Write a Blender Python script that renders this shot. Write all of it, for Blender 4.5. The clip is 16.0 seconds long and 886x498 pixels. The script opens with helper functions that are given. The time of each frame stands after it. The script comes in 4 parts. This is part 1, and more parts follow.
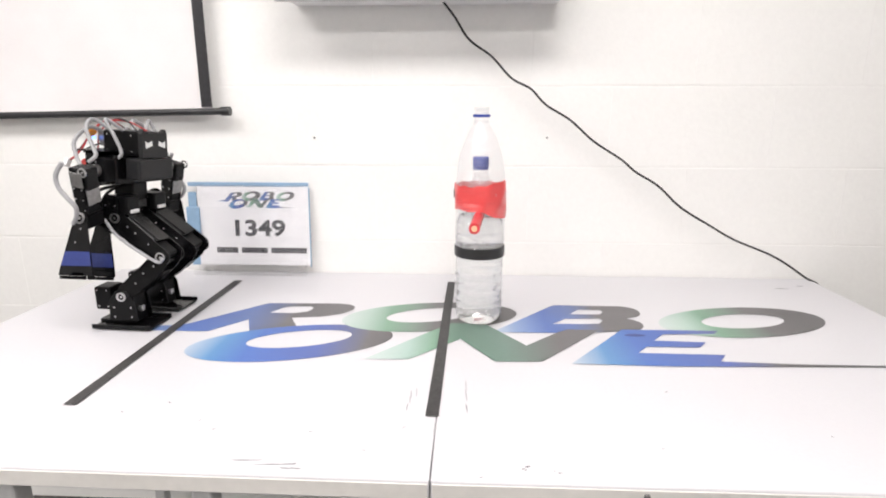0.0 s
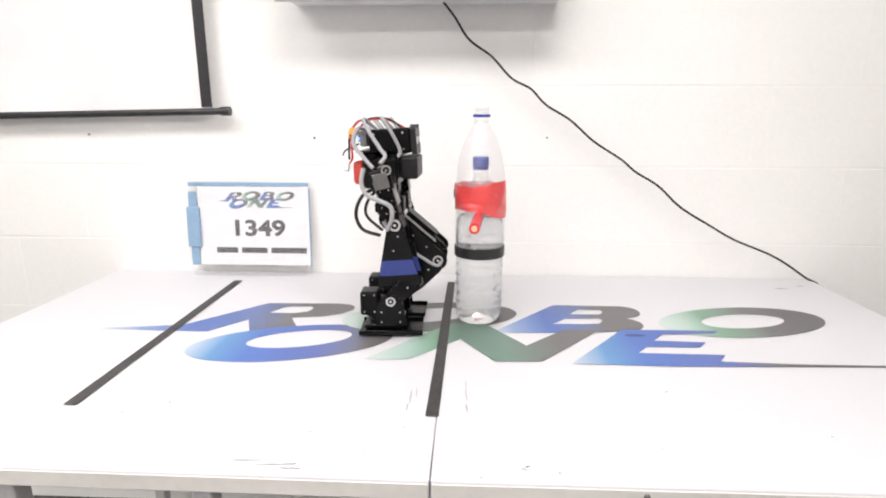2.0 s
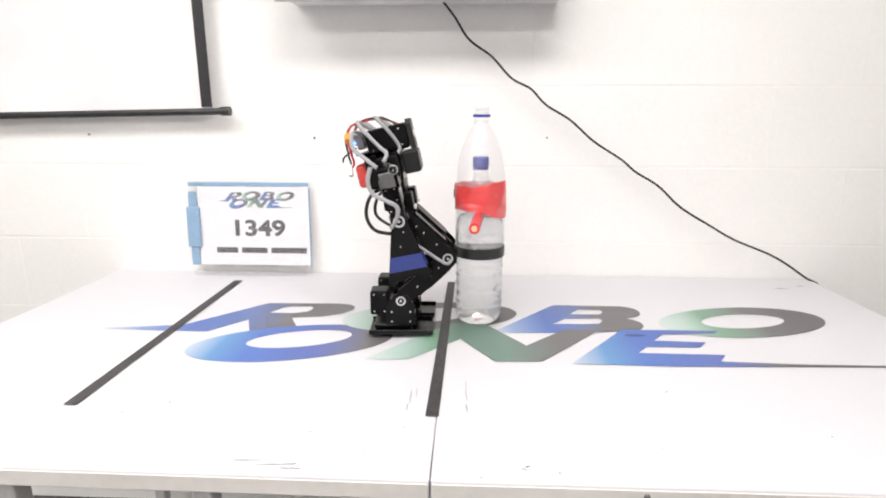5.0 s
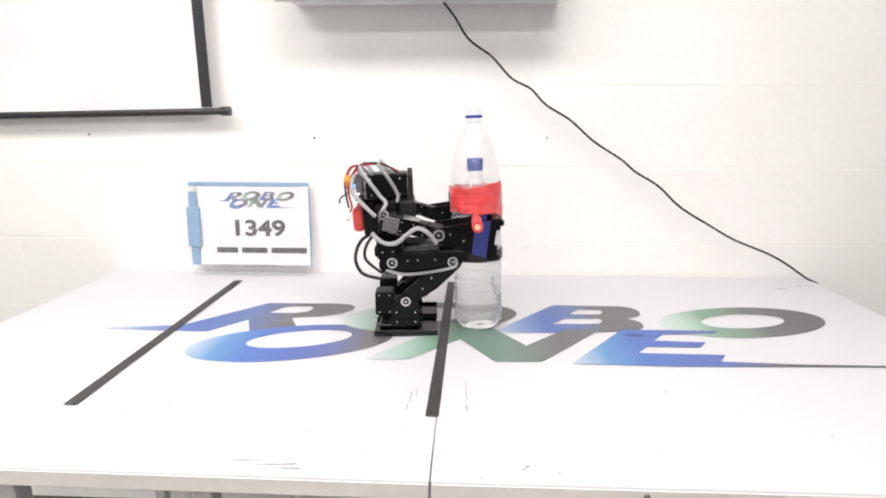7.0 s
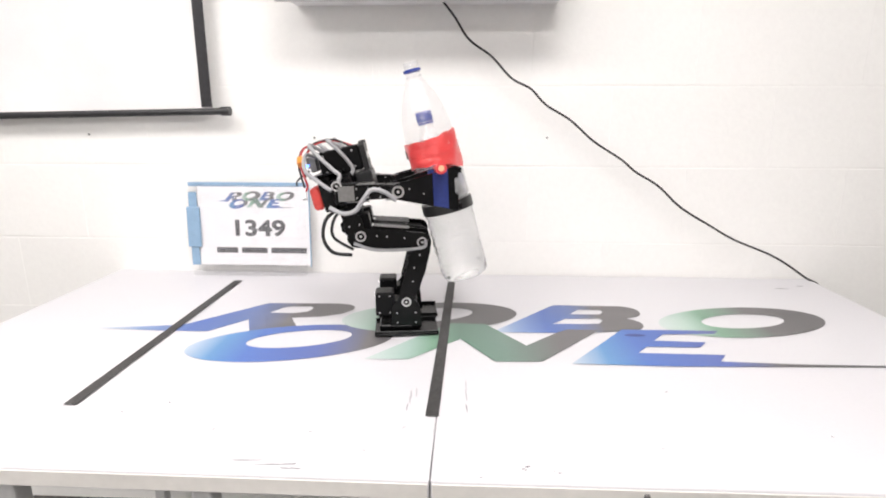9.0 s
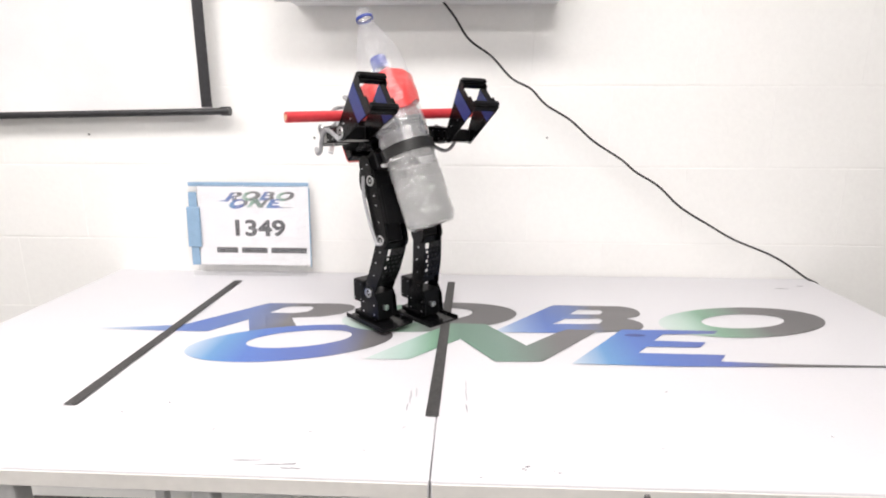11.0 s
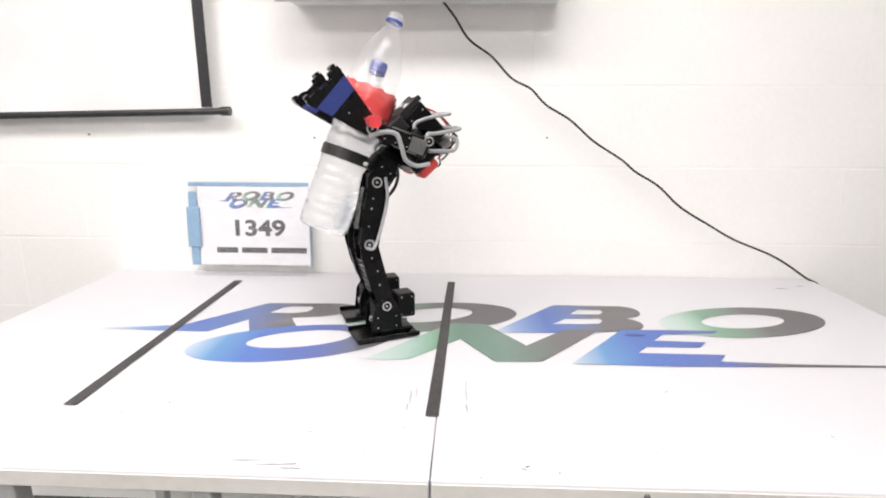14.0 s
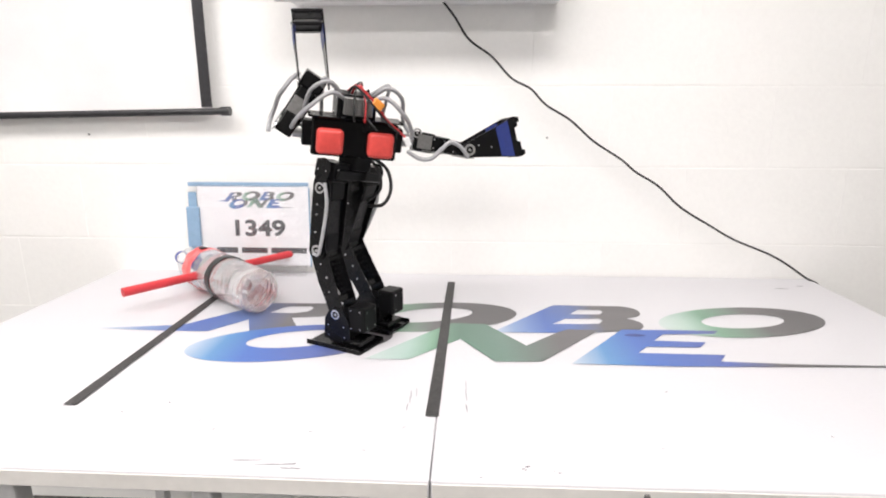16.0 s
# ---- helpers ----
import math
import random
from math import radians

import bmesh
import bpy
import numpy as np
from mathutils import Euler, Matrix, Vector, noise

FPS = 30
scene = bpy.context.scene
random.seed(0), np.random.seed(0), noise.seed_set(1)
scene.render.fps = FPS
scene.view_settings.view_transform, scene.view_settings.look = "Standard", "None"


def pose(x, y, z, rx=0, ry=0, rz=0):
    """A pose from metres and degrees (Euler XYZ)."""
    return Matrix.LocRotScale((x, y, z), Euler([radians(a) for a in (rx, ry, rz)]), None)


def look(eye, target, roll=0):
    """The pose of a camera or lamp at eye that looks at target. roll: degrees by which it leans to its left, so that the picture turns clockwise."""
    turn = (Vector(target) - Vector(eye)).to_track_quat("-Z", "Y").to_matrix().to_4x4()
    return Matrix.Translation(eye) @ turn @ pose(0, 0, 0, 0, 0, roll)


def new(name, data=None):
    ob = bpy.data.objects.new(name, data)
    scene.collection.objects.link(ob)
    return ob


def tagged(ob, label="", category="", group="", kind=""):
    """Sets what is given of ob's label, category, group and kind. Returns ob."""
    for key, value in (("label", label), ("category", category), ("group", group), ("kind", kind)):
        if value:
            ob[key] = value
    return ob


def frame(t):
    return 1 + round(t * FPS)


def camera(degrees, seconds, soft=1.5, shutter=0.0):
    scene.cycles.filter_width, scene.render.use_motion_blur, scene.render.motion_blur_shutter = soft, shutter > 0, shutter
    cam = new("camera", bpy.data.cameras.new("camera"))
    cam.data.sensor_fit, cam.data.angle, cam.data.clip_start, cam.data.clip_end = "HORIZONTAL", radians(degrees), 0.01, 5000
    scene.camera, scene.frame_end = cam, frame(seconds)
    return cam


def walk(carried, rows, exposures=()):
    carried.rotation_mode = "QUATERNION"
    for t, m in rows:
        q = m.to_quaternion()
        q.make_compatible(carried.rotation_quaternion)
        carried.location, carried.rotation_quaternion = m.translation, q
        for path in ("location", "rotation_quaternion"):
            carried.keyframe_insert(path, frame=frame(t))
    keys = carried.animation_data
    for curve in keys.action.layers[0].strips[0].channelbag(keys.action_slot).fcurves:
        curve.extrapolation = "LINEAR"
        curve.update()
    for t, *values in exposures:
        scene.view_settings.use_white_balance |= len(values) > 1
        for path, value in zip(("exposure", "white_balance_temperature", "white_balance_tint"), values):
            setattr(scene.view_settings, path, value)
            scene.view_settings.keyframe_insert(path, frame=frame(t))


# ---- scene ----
cam = camera(76.6, 16.0, soft=1.9, shutter=0.4)
T = 0.74            # height of the table top
WALL = 1.467        # face of the back wall
EYE = (0.0, 0.0, T + 0.427)
p_, y_ = radians(13.71), radians(2.40)
AIM = (EYE[0] - math.sin(y_) * math.cos(p_), EYE[1] + math.cos(y_) * math.cos(p_), EYE[2] - math.sin(p_))
walk(cam, [(0.0, look(EYE, AIM, 0.09)), (16.0, look(EYE, AIM, 0.09))], exposures=[(0.0, -0.06), (0.8, -0.06), (1.8, 0.0), (16.0, 0.0)])

# ---------------------------------------------------------------- world and lights
world = bpy.data.worlds.new("world")
scene.world = world
world.use_nodes = True
wn = world.node_tree.nodes
sky = wn.new("ShaderNodeTexSky")
sky.sky_type, sky.sun_disc, sky.sun_elevation, sky.sun_rotation = "NISHITA", False, radians(40), radians(200)
wn["Background"].inputs["Strength"].default_value = 0.08
world.node_tree.links.new(sky.outputs[0], wn["Background"].inputs["Color"])

CEIL = 2.62
PANELS = [(0.25, 0.18, 0.94), (-1.45, 0.18, 0.94), (0.25, -1.7, 1.12), (-1.45, -1.7, 1.12)]
LAMP_POWER = 29.3


def ceiling_lamp(x, y, k):
    lamp = bpy.data.lights.new("panel_light", "AREA")
    lamp.shape, lamp.size, lamp.size_y = "RECTANGLE", 1.15, 0.55
    lamp.energy, lamp.color = LAMP_POWER * k, (1.0, 0.957, 0.947)
    ob = new("panel_light", lamp)
    ob.matrix_basis = pose(x, y, CEIL - 0.05)


for lx, ly, lk in PANELS:
    ceiling_lamp(lx, ly, lk)


# ---------------------------------------------------------------- materials
def material(name, color, rough=0.5, metal=0.0, grain=0.08, scale=40.0, bump=0.05, big=0.06, bigscale=4.0, random_tint=0.0, spec=0.5):
    """A procedural surface with fine grain, broad variation and a fine relief."""
    m = bpy.data.materials.new(name)
    m.use_nodes = True
    nt = m.node_tree
    n, link = nt.nodes, nt.links.new
    b = n["Principled BSDF"]
    tc = n.new("ShaderNodeTexCoord")
    fine, broad = n.new("ShaderNodeTexNoise"), n.new("ShaderNodeTexNoise")
    fine.inputs["Scale"].default_value, fine.inputs["Detail"].default_value = scale, 6
    broad.inputs["Scale"].default_value, broad.inputs["Detail"].default_value = bigscale, 4
    link(tc.outputs["Object"], fine.inputs["Vector"])
    link(tc.outputs["Object"], broad.inputs["Vector"])
    def amount(source, span):
        r = n.new("ShaderNodeMapRange")
        r.inputs["To Min"].default_value, r.inputs["To Max"].default_value = 1 - span, 1 + span
        r.inputs["From Min"].default_value, r.inputs["From Max"].default_value = 0.3, 0.7
        link(source, r.inputs["Value"])
        return r.outputs[0]
    mul = n.new("ShaderNodeMath")
    mul.operation = "MULTIPLY"
    link(amount(fine.outputs["Fac"], grain), mul.inputs[0])
    link(amount(broad.outputs["Fac"], big), mul.inputs[1])
    out = mul.outputs[0]
    if random_tint:
        info, r2, m2 = n.new("ShaderNodeObjectInfo"), n.new("ShaderNodeMapRange"), n.new("ShaderNodeMath")
        r2.inputs["To Min"].default_value, r2.inputs["To Max"].default_value = 1 - random_tint, 1 + random_tint
        link(info.outputs["Random"], r2.inputs["Value"])
        m2.operation = "MULTIPLY"
        link(out, m2.inputs[0])
        link(r2.outputs[0], m2.inputs[1])
        out = m2.outputs[0]
    mix = n.new("ShaderNodeMix")
    mix.data_type, mix.blend_type = "RGBA", "MULTIPLY"
    mix.inputs["Factor"].default_value = 1.0
    mix.inputs["A"].default_value = (*color, 1)
    link(out, mix.inputs["B"])
    link(mix.outputs["Result"], b.inputs["Base Color"])
    rr = n.new("ShaderNodeMapRange")
    rr.inputs["To Min"].default_value, rr.inputs["To Max"].default_value = max(rough - 0.1, 0.02), min(rough + 0.12, 1)
    link(broad.outputs["Fac"], rr.inputs["Value"])
    link(rr.outputs[0], b.inputs["Roughness"])
    b.inputs["Metallic"].default_value = metal
    b.inputs["Specular IOR Level"].default_value = spec
    if bump:
        bp = n.new("ShaderNodeBump")
        bp.inputs["Strength"].default_value, bp.inputs["Distance"].default_value = bump, 0.002
        link(fine.outputs["Fac"], bp.inputs["Height"])
        link(bp.outputs["Normal"], b.inputs["Normal"])
    return m


def gradient(name, stops, x0, x1, rough=0.45):
    """A printed film whose ink runs from colour to colour along x."""
    m = material(name, (1, 1, 1), rough, grain=0.03, scale=200, bump=0.02, spec=0.55)
    nt = m.node_tree
    n, link = nt.nodes, nt.links.new
    tc, sep, mr, ramp = n.new("ShaderNodeTexCoord"), n.new("ShaderNodeSeparateXYZ"), n.new("ShaderNodeMapRange"), n.new("ShaderNodeValToRGB")
    link(tc.outputs["Object"], sep.inputs[0])
    link(sep.outputs["X"], mr.inputs["Value"])
    mr.inputs["From Min"].default_value, mr.inputs["From Max"].default_value = x0, x1
    link(mr.outputs[0], ramp.inputs["Fac"])
    el = ramp.color_ramp.elements
    el[0].position, el[0].color = stops[0][0], (*stops[0][1], 1)
    el[1].position, el[1].color = stops[-1][0], (*stops[-1][1], 1)
    for pos, c in stops[1:-1]:
        e = el.new(pos)
        e.color = (*c, 1)
    for node in n:
        if node.bl_idname == "ShaderNodeMix":
            link(ramp.outputs["Color"], node.inputs["A"])
    return m


def clear(name, tint, rough, ior, shadow_clear=0.0):
    m = bpy.data.materials.new(name)
    m.use_nodes = True
    n = m.node_tree.nodes
    b = n["Principled BSDF"]
    b.inputs["Base Color"].default_value = (*tint, 1)
    b.inputs["Transmission Weight"].default_value = 1.0
    b.inputs["Roughness"].default_value, b.inputs["IOR"].default_value = rough, ior
    ns, bp, tc = n.new("ShaderNodeTexNoise"), n.new("ShaderNodeBump"), n.new("ShaderNodeTexCoord")
    ns.inputs["Scale"].default_value = 55
    bp.inputs["Strength"].default_value, bp.inputs["Distance"].default_value = 0.24, 0.004
    link = m.node_tree.links.new
    link(tc.outputs["Object"], ns.inputs["Vector"])
    link(ns.outputs["Fac"], bp.inputs["Height"])
    link(bp.outputs["Normal"], b.inputs["Normal"])
    return m


def film(name, see, tint, rough=0.08):
    """Thin clear plastic: mostly see-through, slightly milky, with a gloss."""
    m = bpy.data.materials.new(name)
    m.use_nodes = True
    n, link = m.node_tree.nodes, m.node_tree.links.new
    b = n["Principled BSDF"]
    b.inputs["Base Color"].default_value = (*tint, 1)
    b.inputs["Roughness"].default_value = 0.3
    tr, mx, ns, bp, tc, mr, fr, gl, top = (n.new("ShaderNode" + k) for k in ("BsdfTransparent", "MixShader", "TexNoise", "Bump", "TexCoord", "MapRange", "LayerWeight", "BsdfGlossy", "MixShader"))
    ns.inputs["Scale"].default_value, ns.inputs["Detail"].default_value = 30, 3
    mr.inputs["To Min"].default_value, mr.inputs["To Max"].default_value = 1 - see * 0.94, 1 - min(see * 1.05, 1)
    bp.inputs["Strength"].default_value, bp.inputs["Distance"].default_value = 0.75, 0.005
    gl.inputs["Roughness"].default_value = rough
    gl.inputs["Color"].default_value = (0.9, 0.9, 0.92, 1)
    fr.inputs["Blend"].default_value = 0.5
    pw = n.new("ShaderNodeMath")
    pw.operation = "POWER"
    pw.inputs[1].default_value = 3.5
    sc = n.new("ShaderNodeMapRange")
    sc.inputs["To Min"].default_value, sc.inputs["To Max"].default_value = 0.045, 0.42
    link(fr.outputs["Facing"], pw.inputs[0])
    link(pw.outputs[0], sc.inputs["Value"])
    mp = n.new("ShaderNodeMapping")
    mp.inputs["Scale"].default_value = (0.8, 0.8, 2.6)
    link(tc.outputs["Object"], mp.inputs["Vector"])
    link(mp.outputs["Vector"], ns.inputs["Vector"])
    link(ns.outputs["Fac"], bp.inputs["Height"])
    link(ns.outputs["Fac"], mr.inputs["Value"])
    for socket in (b.inputs["Normal"], gl.inputs["Normal"], fr.inputs["Normal"]):
        link(bp.outputs["Normal"], socket)
    link(mr.outputs[0], mx.inputs["Fac"])
    link(tr.outputs[0], mx.inputs[1])
    link(b.outputs[0], mx.inputs[2])
    link(sc.outputs[0], top.inputs["Fac"])
    link(mx.outputs[0], top.inputs[1])
    link(gl.outputs[0], top.inputs[2])
    link(top.outputs[0], n["Material Output"].inputs["Surface"])
    return m


def glowing(name, color, strength):
    m = bpy.data.materials.new(name)
    m.use_nodes = True
    b = m.node_tree.nodes["Principled BSDF"]
    b.inputs["Base Color"].default_value = (*color, 1)
    b.inputs["Emission Color"].default_value = (*color, 1)
    b.inputs["Emission Strength"].default_value = strength
    return m


M_BLOCK = material("painted_block", (0.85, 0.842, 0.822), 0.55, grain=0.012, scale=90, bump=0.2, big=0.02, bigscale=3, random_tint=0.006)
M_MORTAR = material("painted_joint", (0.845, 0.836, 0.815), 0.7, grain=0.02, scale=80, bump=0.3)
M_PLASTER = material("plaster_paint", (0.78, 0.77, 0.75), 0.7, grain=0.02, scale=60, bump=0.1)
M_FLOOR = material("vinyl_floor", (0.055, 0.053, 0.05), 0.4, grain=0.2, scale=120, bump=0.05)
M_TABLE = material("white_laminate", (0.625, 0.616, 0.640), 0.40, grain=0.012, scale=150, bump=0.02, big=0.012, bigscale=3, spec=0.6)
M_EDGE = material("edge_band", (0.66, 0.64, 0.61), 0.5, grain=0.04, scale=60)
M_STEEL = material("painted_steel", (0.62, 0.62, 0.62), 0.4, metal=0.2)
M_TAPE = material("black_cloth_tape", (0.045, 0.043, 0.043), 0.6, grain=0.3, scale=200, bump=0.2, big=0.25, bigscale=9)
M_SCUFF = material("rubber_scuff", (0.30, 0.29, 0.31), 0.8, grain=0.5, scale=300)
M_BLACK = material("black_anodised", (0.0035, 0.0035, 0.004), 0.24, metal=0.0, grain=0.3, scale=120, bump=0.03, big=0.2, bigscale=25, spec=0.19)
M_SERVO = material("servo_plastic", (0.004, 0.004, 0.0045), 0.36, grain=0.2, scale=300, bump=0.1, spec=0.12)
M_COVER = material("matt_black_sheet", (0.016, 0.016, 0.017), 0.40, grain=0.15, scale=150, bump=0.04, spec=0.25)
M_GREY = material("grey_aluminium", (0.27, 0.267, 0.265), 0.32, metal=0.95, grain=0.12, scale=150)
M_SILVER = material("bright_steel", (0.62, 0.62, 0.63), 0.25, metal=1.0, grain=0.08, scale=200)
M_BLUE = material("blue_tape", (0.016, 0.030, 0.16), 0.42, grain=0.12, scale=150, bump=0.08)
M_HOSE = material("grey_hose", (0.33, 0.33, 0.34), 0.45, grain=0.15, scale=400, bump=0.3)
M_CABLE = material("black_cable", (0.010, 0.010, 0.010), 0.45)
M_REDWIRE = material("red_wire", (0.42, 0.025, 0.03), 0.4)
M_ORANGE = material("orange_plug", (0.75, 0.27, 0.04), 0.4)
M_FOAM = material("red_wrap", (0.62, 0.06, 0.05), 0.5, grain=0.08, scale=120, bump=0.15)
M_WHITE = material("white_plastic", (0.78, 0.78, 0.78), 0.4, grain=0.02)
M_RED = material("red_paper", (0.72, 0.055, 0.055), 0.35, grain=0.08, scale=60, bump=0.1, big=0.12, bigscale=18)
M_ROD = material("red_tube", (0.60, 0.04, 0.05), 0.4, grain=0.06, scale=90, big=0.08, bigscale=12)
M_ROD_IN = material("tube_end", (0.70, 0.42, 0.26), 0.6)
M_CAP = material("blue_cap", (0.022, 0.050, 0.30), 0.4, grain=0.06, scale=200)
M_BAND = material("black_band", (0.018, 0.018, 0.018), 0.35, grain=0.2, scale=200)
M_PAPER = material("white_paper", (0.84, 0.83, 0.85), 0.6, grain=0.01, scale=150)
M_FOLDER = material("light_blue_film", (0.24, 0.37, 0.52), 0.4, grain=0.05, scale=80)
M_INK = material("black_ink", (0.045, 0.042, 0.05), 0.6)
M_SCREEN = material("screen_cloth", (0.79, 0.765, 0.765), 0.8, grain=0.015, scale=300, bump=0.05)
M_BORDER = material("screen_border", (0.022, 0.021, 0.024), 0.7, grain=0.2, scale=100)
M_BAR = material("screen_bar", (0.02, 0.02, 0.022), 0.35, grain=0.2)
M_SHELL = film("clear_bottle_wall", 0.91, (0.70, 0.71, 0.76))
M_WALLP = film("ribbed_bottle_wall", 0.77, (0.95, 0.95, 0.95), 0.1)
M_ACRYL = film("clear_acrylic", 0.97, (0.8, 0.82, 0.84))
M_LABEL = film("red_label_film", 0.12, (0.78, 0.05, 0.05), 0.2)
M_WATER = clear("water", (0.97, 0.98, 0.985), 0.0, 1.33)
M_DIFFUSER = glowing("lamp_diffuser", (1.0, 0.97, 0.93), 3.0)
M_LED = glowing("blue_led", (0.1, 0.25, 1.0), 4.0)
GREYINK, BLUEINK, GREENINK, PALE = (0.135, 0.128, 0.132), (0.072, 0.135, 0.39), (0.18, 0.32, 0.225), (0.52, 0.59, 0.66)
PALEGREEN = (0.55, 0.61, 0.60)


# ---------------------------------------------------------------- mesh helpers
def finish(name, bm, mat, parent=None, label="", smooth=False):
    me = bpy.data.meshes.new(name)
    bmesh.ops.recalc_face_normals(bm, faces=bm.faces[:])
    bm.to_mesh(me)
    bm.free()
    me.materials.append(mat)
    if smooth:
        for f in me.polygons:
            f.use_smooth = True
        try:
            me.set_sharp_from_angle(angle=radians(35))
        except AttributeError:
            pass
    ob = new(name, me)
    if parent is not None:
        ob.parent = parent
    if label:
        tagged(ob, label)
    return ob


def part(name, bm, mat, parent, label="", smooth=False):
    return finish(name, bm, mat, parent, label, smooth)


def box(bm, c, s, bevel=0.0, turn=None, seg=1):
    m = Matrix.Translation(c) @ (turn.to_4x4() if turn else Matrix.Identity(4)) @ Matrix.Diagonal((*s, 1))
    made = bmesh.ops.create_cube(bm, size=1.0, matrix=m)
    if bevel:
        vs = set(made["verts"])
        es = [e for e in bm.edges if e.verts[0] in vs and e.verts[1] in vs]
        bmesh.ops.bevel(bm, geom=es, offset=bevel, segments=seg, affect="EDGES", profile=0.5)
    return bm


def rod(bm, a, b, r, seg=12, r2=None):
    a, b = Vector(a), Vector(b)
    d = b - a
    m = Matrix.Translation((a + b) / 2) @ d.to_track_quat("Z", "Y").to_matrix().to_4x4()
    bmesh.ops.create_cone(bm, cap_ends=True, segments=seg, radius1=r, radius2=r if r2 is None else r2, depth=d.length, matrix=m)
    return bm


def slab(bm, outline, m, thick):
    """A flat plate: an outline in its own plane, pushed to a thickness, placed by m."""
    low = [bm.verts.new(m @ Vector((x, y, -thick / 2))) for x, y in outline]
    top = [bm.verts.new(m @ Vector((x, y, thick / 2))) for x, y in outline]
    bm.faces.new(low[::-1])
    bm.faces.new(top)
    k = len(outline)
    for i in range(k):
        bm.faces.new((low[i], low[(i + 1) % k], top[(i + 1) % k], top[i]))
    return bm


ROT_XZ = Matrix.Rotation(radians(90), 4, "X")   # outline (x, z) standing upright


def plate_xz(bm, outline, y, thick):
    slab(bm, outline, Matrix.Translation((0, y, 0)) @ ROT_XZ, thick)
    return bm


def lathe(bm, profile, seg=40, ripple=None):
    rings = []
    for r, z in profile:
        ring = []
        for i in range(seg):
            a = 2 * math.pi * i / seg
            rr = r * (1 + (ripple(a, z) if ripple else 0))
            ring.append(bm.verts.new((rr * math.cos(a), rr * math.sin(a), z)))
        rings.append(ring)
    for r0, r1 in zip(rings, rings[1:]):
        for i in range(seg):
            bm.faces.new((r0[i], r0[(i + 1) % seg], r1[(i + 1) % seg], r1[i]))
    return rings


def capped(bm, ring):
    bm.faces.new(ring)


def tube(bm, pts, r, seg=8, steps=10):
    """A round hose along a smooth line through pts."""
    P = [Vector(p) for p in pts]
    line = []
    for i in range(len(P) - 1):
        a, b, c, d = P[max(i - 1, 0)], P[i], P[i + 1], P[min(i + 2, len(P) - 1)]
        for k in range(steps):
            u = k / steps
            line.append(0.5 * (2 * b + (c - a) * u + (2 * a - 5 * b + 4 * c - d) * u * u + (3 * b - a - 3 * c + d) * u ** 3))
    line.append(P[-1])
    rings, side = [], None
    for i, p in enumerate(line):
        t = (line[min(i + 1, len(line) - 1)] - line[max(i - 1, 0)]).normalized()
        ref = side if side is not None else (Vector((0, 0, 1)) if abs(t.z) < 0.9 else Vector((1, 0, 0)))
        side = (ref - t * ref.dot(t)).normalized()
        up = t.cross(side)
        rings.append([bm.verts.new(p + (side * math.cos(2 * math.pi * k / seg) + up * math.sin(2 * math.pi * k / seg)) * r) for k in range(seg)])
    for r0, r1 in zip(rings, rings[1:]):
        for k in range(seg):
            bm.faces.new((r0[k], r0[(k + 1) % seg], r1[(k + 1) % seg], r1[k]))
    bm.faces.new(rings[0][::-1])
    bm.faces.new(rings[-1])
    return bm


def flat(bm, outer, holes=(), z=0.0):
    """A flat printed shape with holes."""
    edges = []
    for loop in (outer, *holes):
        vs = [bm.verts.new((x, y, z)) for x, y in loop]
        edges += [bm.edges.new((vs[i], vs[(i + 1) % len(vs)])) for i in range(len(vs))]
    bmesh.ops.triangle_fill(bm, use_beauty=True, use_dissolve=False, edges=edges)
    for f in bm.faces:
        if f.normal.z < 0:
            f.normal_flip()
    return bm


def oval(cx, cy, ext, b, s=0.72, n=48):
    a = math.sqrt(max(ext * ext - (s * b) ** 2, 1e-6))
    return [(cx + a * math.cos(2 * math.pi * i / n) + s * b * math.sin(2 * math.pi * i / n), cy + b * math.sin(2 * math.pi * i / n)) for i in range(n)]


def thing(name, label, category, group="", m=None):
    ob = tagged(new(name), label, category, group)
    if m is not None:
        ob.matrix_basis = m
    return ob


# ---------------------------------------------------------------- the room
bm = bmesh.new()
box(bm, (0, -0.75, -0.05), (6.4, 4.9, 0.1))
tagged(finish("floor", bm, M_FLOOR), "dark grey vinyl floor of the room", "floor", kind="structure")
bm = bmesh.new()
box(bm, (0, -0.75, CEIL + 0.05), (6.4, 4.9, 0.1))
tagged(finish("ceiling", bm, M_PLASTER), "plain white ceiling", "ceiling", kind="structure")
wall_back = tagged(finish("wall_back", box(bmesh.new(), (0, WALL + 0.1014, CEIL / 2), (6.4, 0.2, CEIL)), M_MORTAR),
                   "white painted concrete block wall", "wall", kind="structure")
for nm, c, s in (("wall_west", (-3.1, -0.85, CEIL / 2), (0.2, 4.4, CEIL)), ("wall_east", (3.1, -0.85, CEIL / 2), (0.2, 4.4, CEIL)),
                 ("wall_south", (0, -3.1, CEIL / 2), (6.0, 0.2, CEIL))):
    tagged(finish(nm, box(bmesh.new(), c, s), M_PLASTER), "plain white plastered wall", "wall", kind="structure")


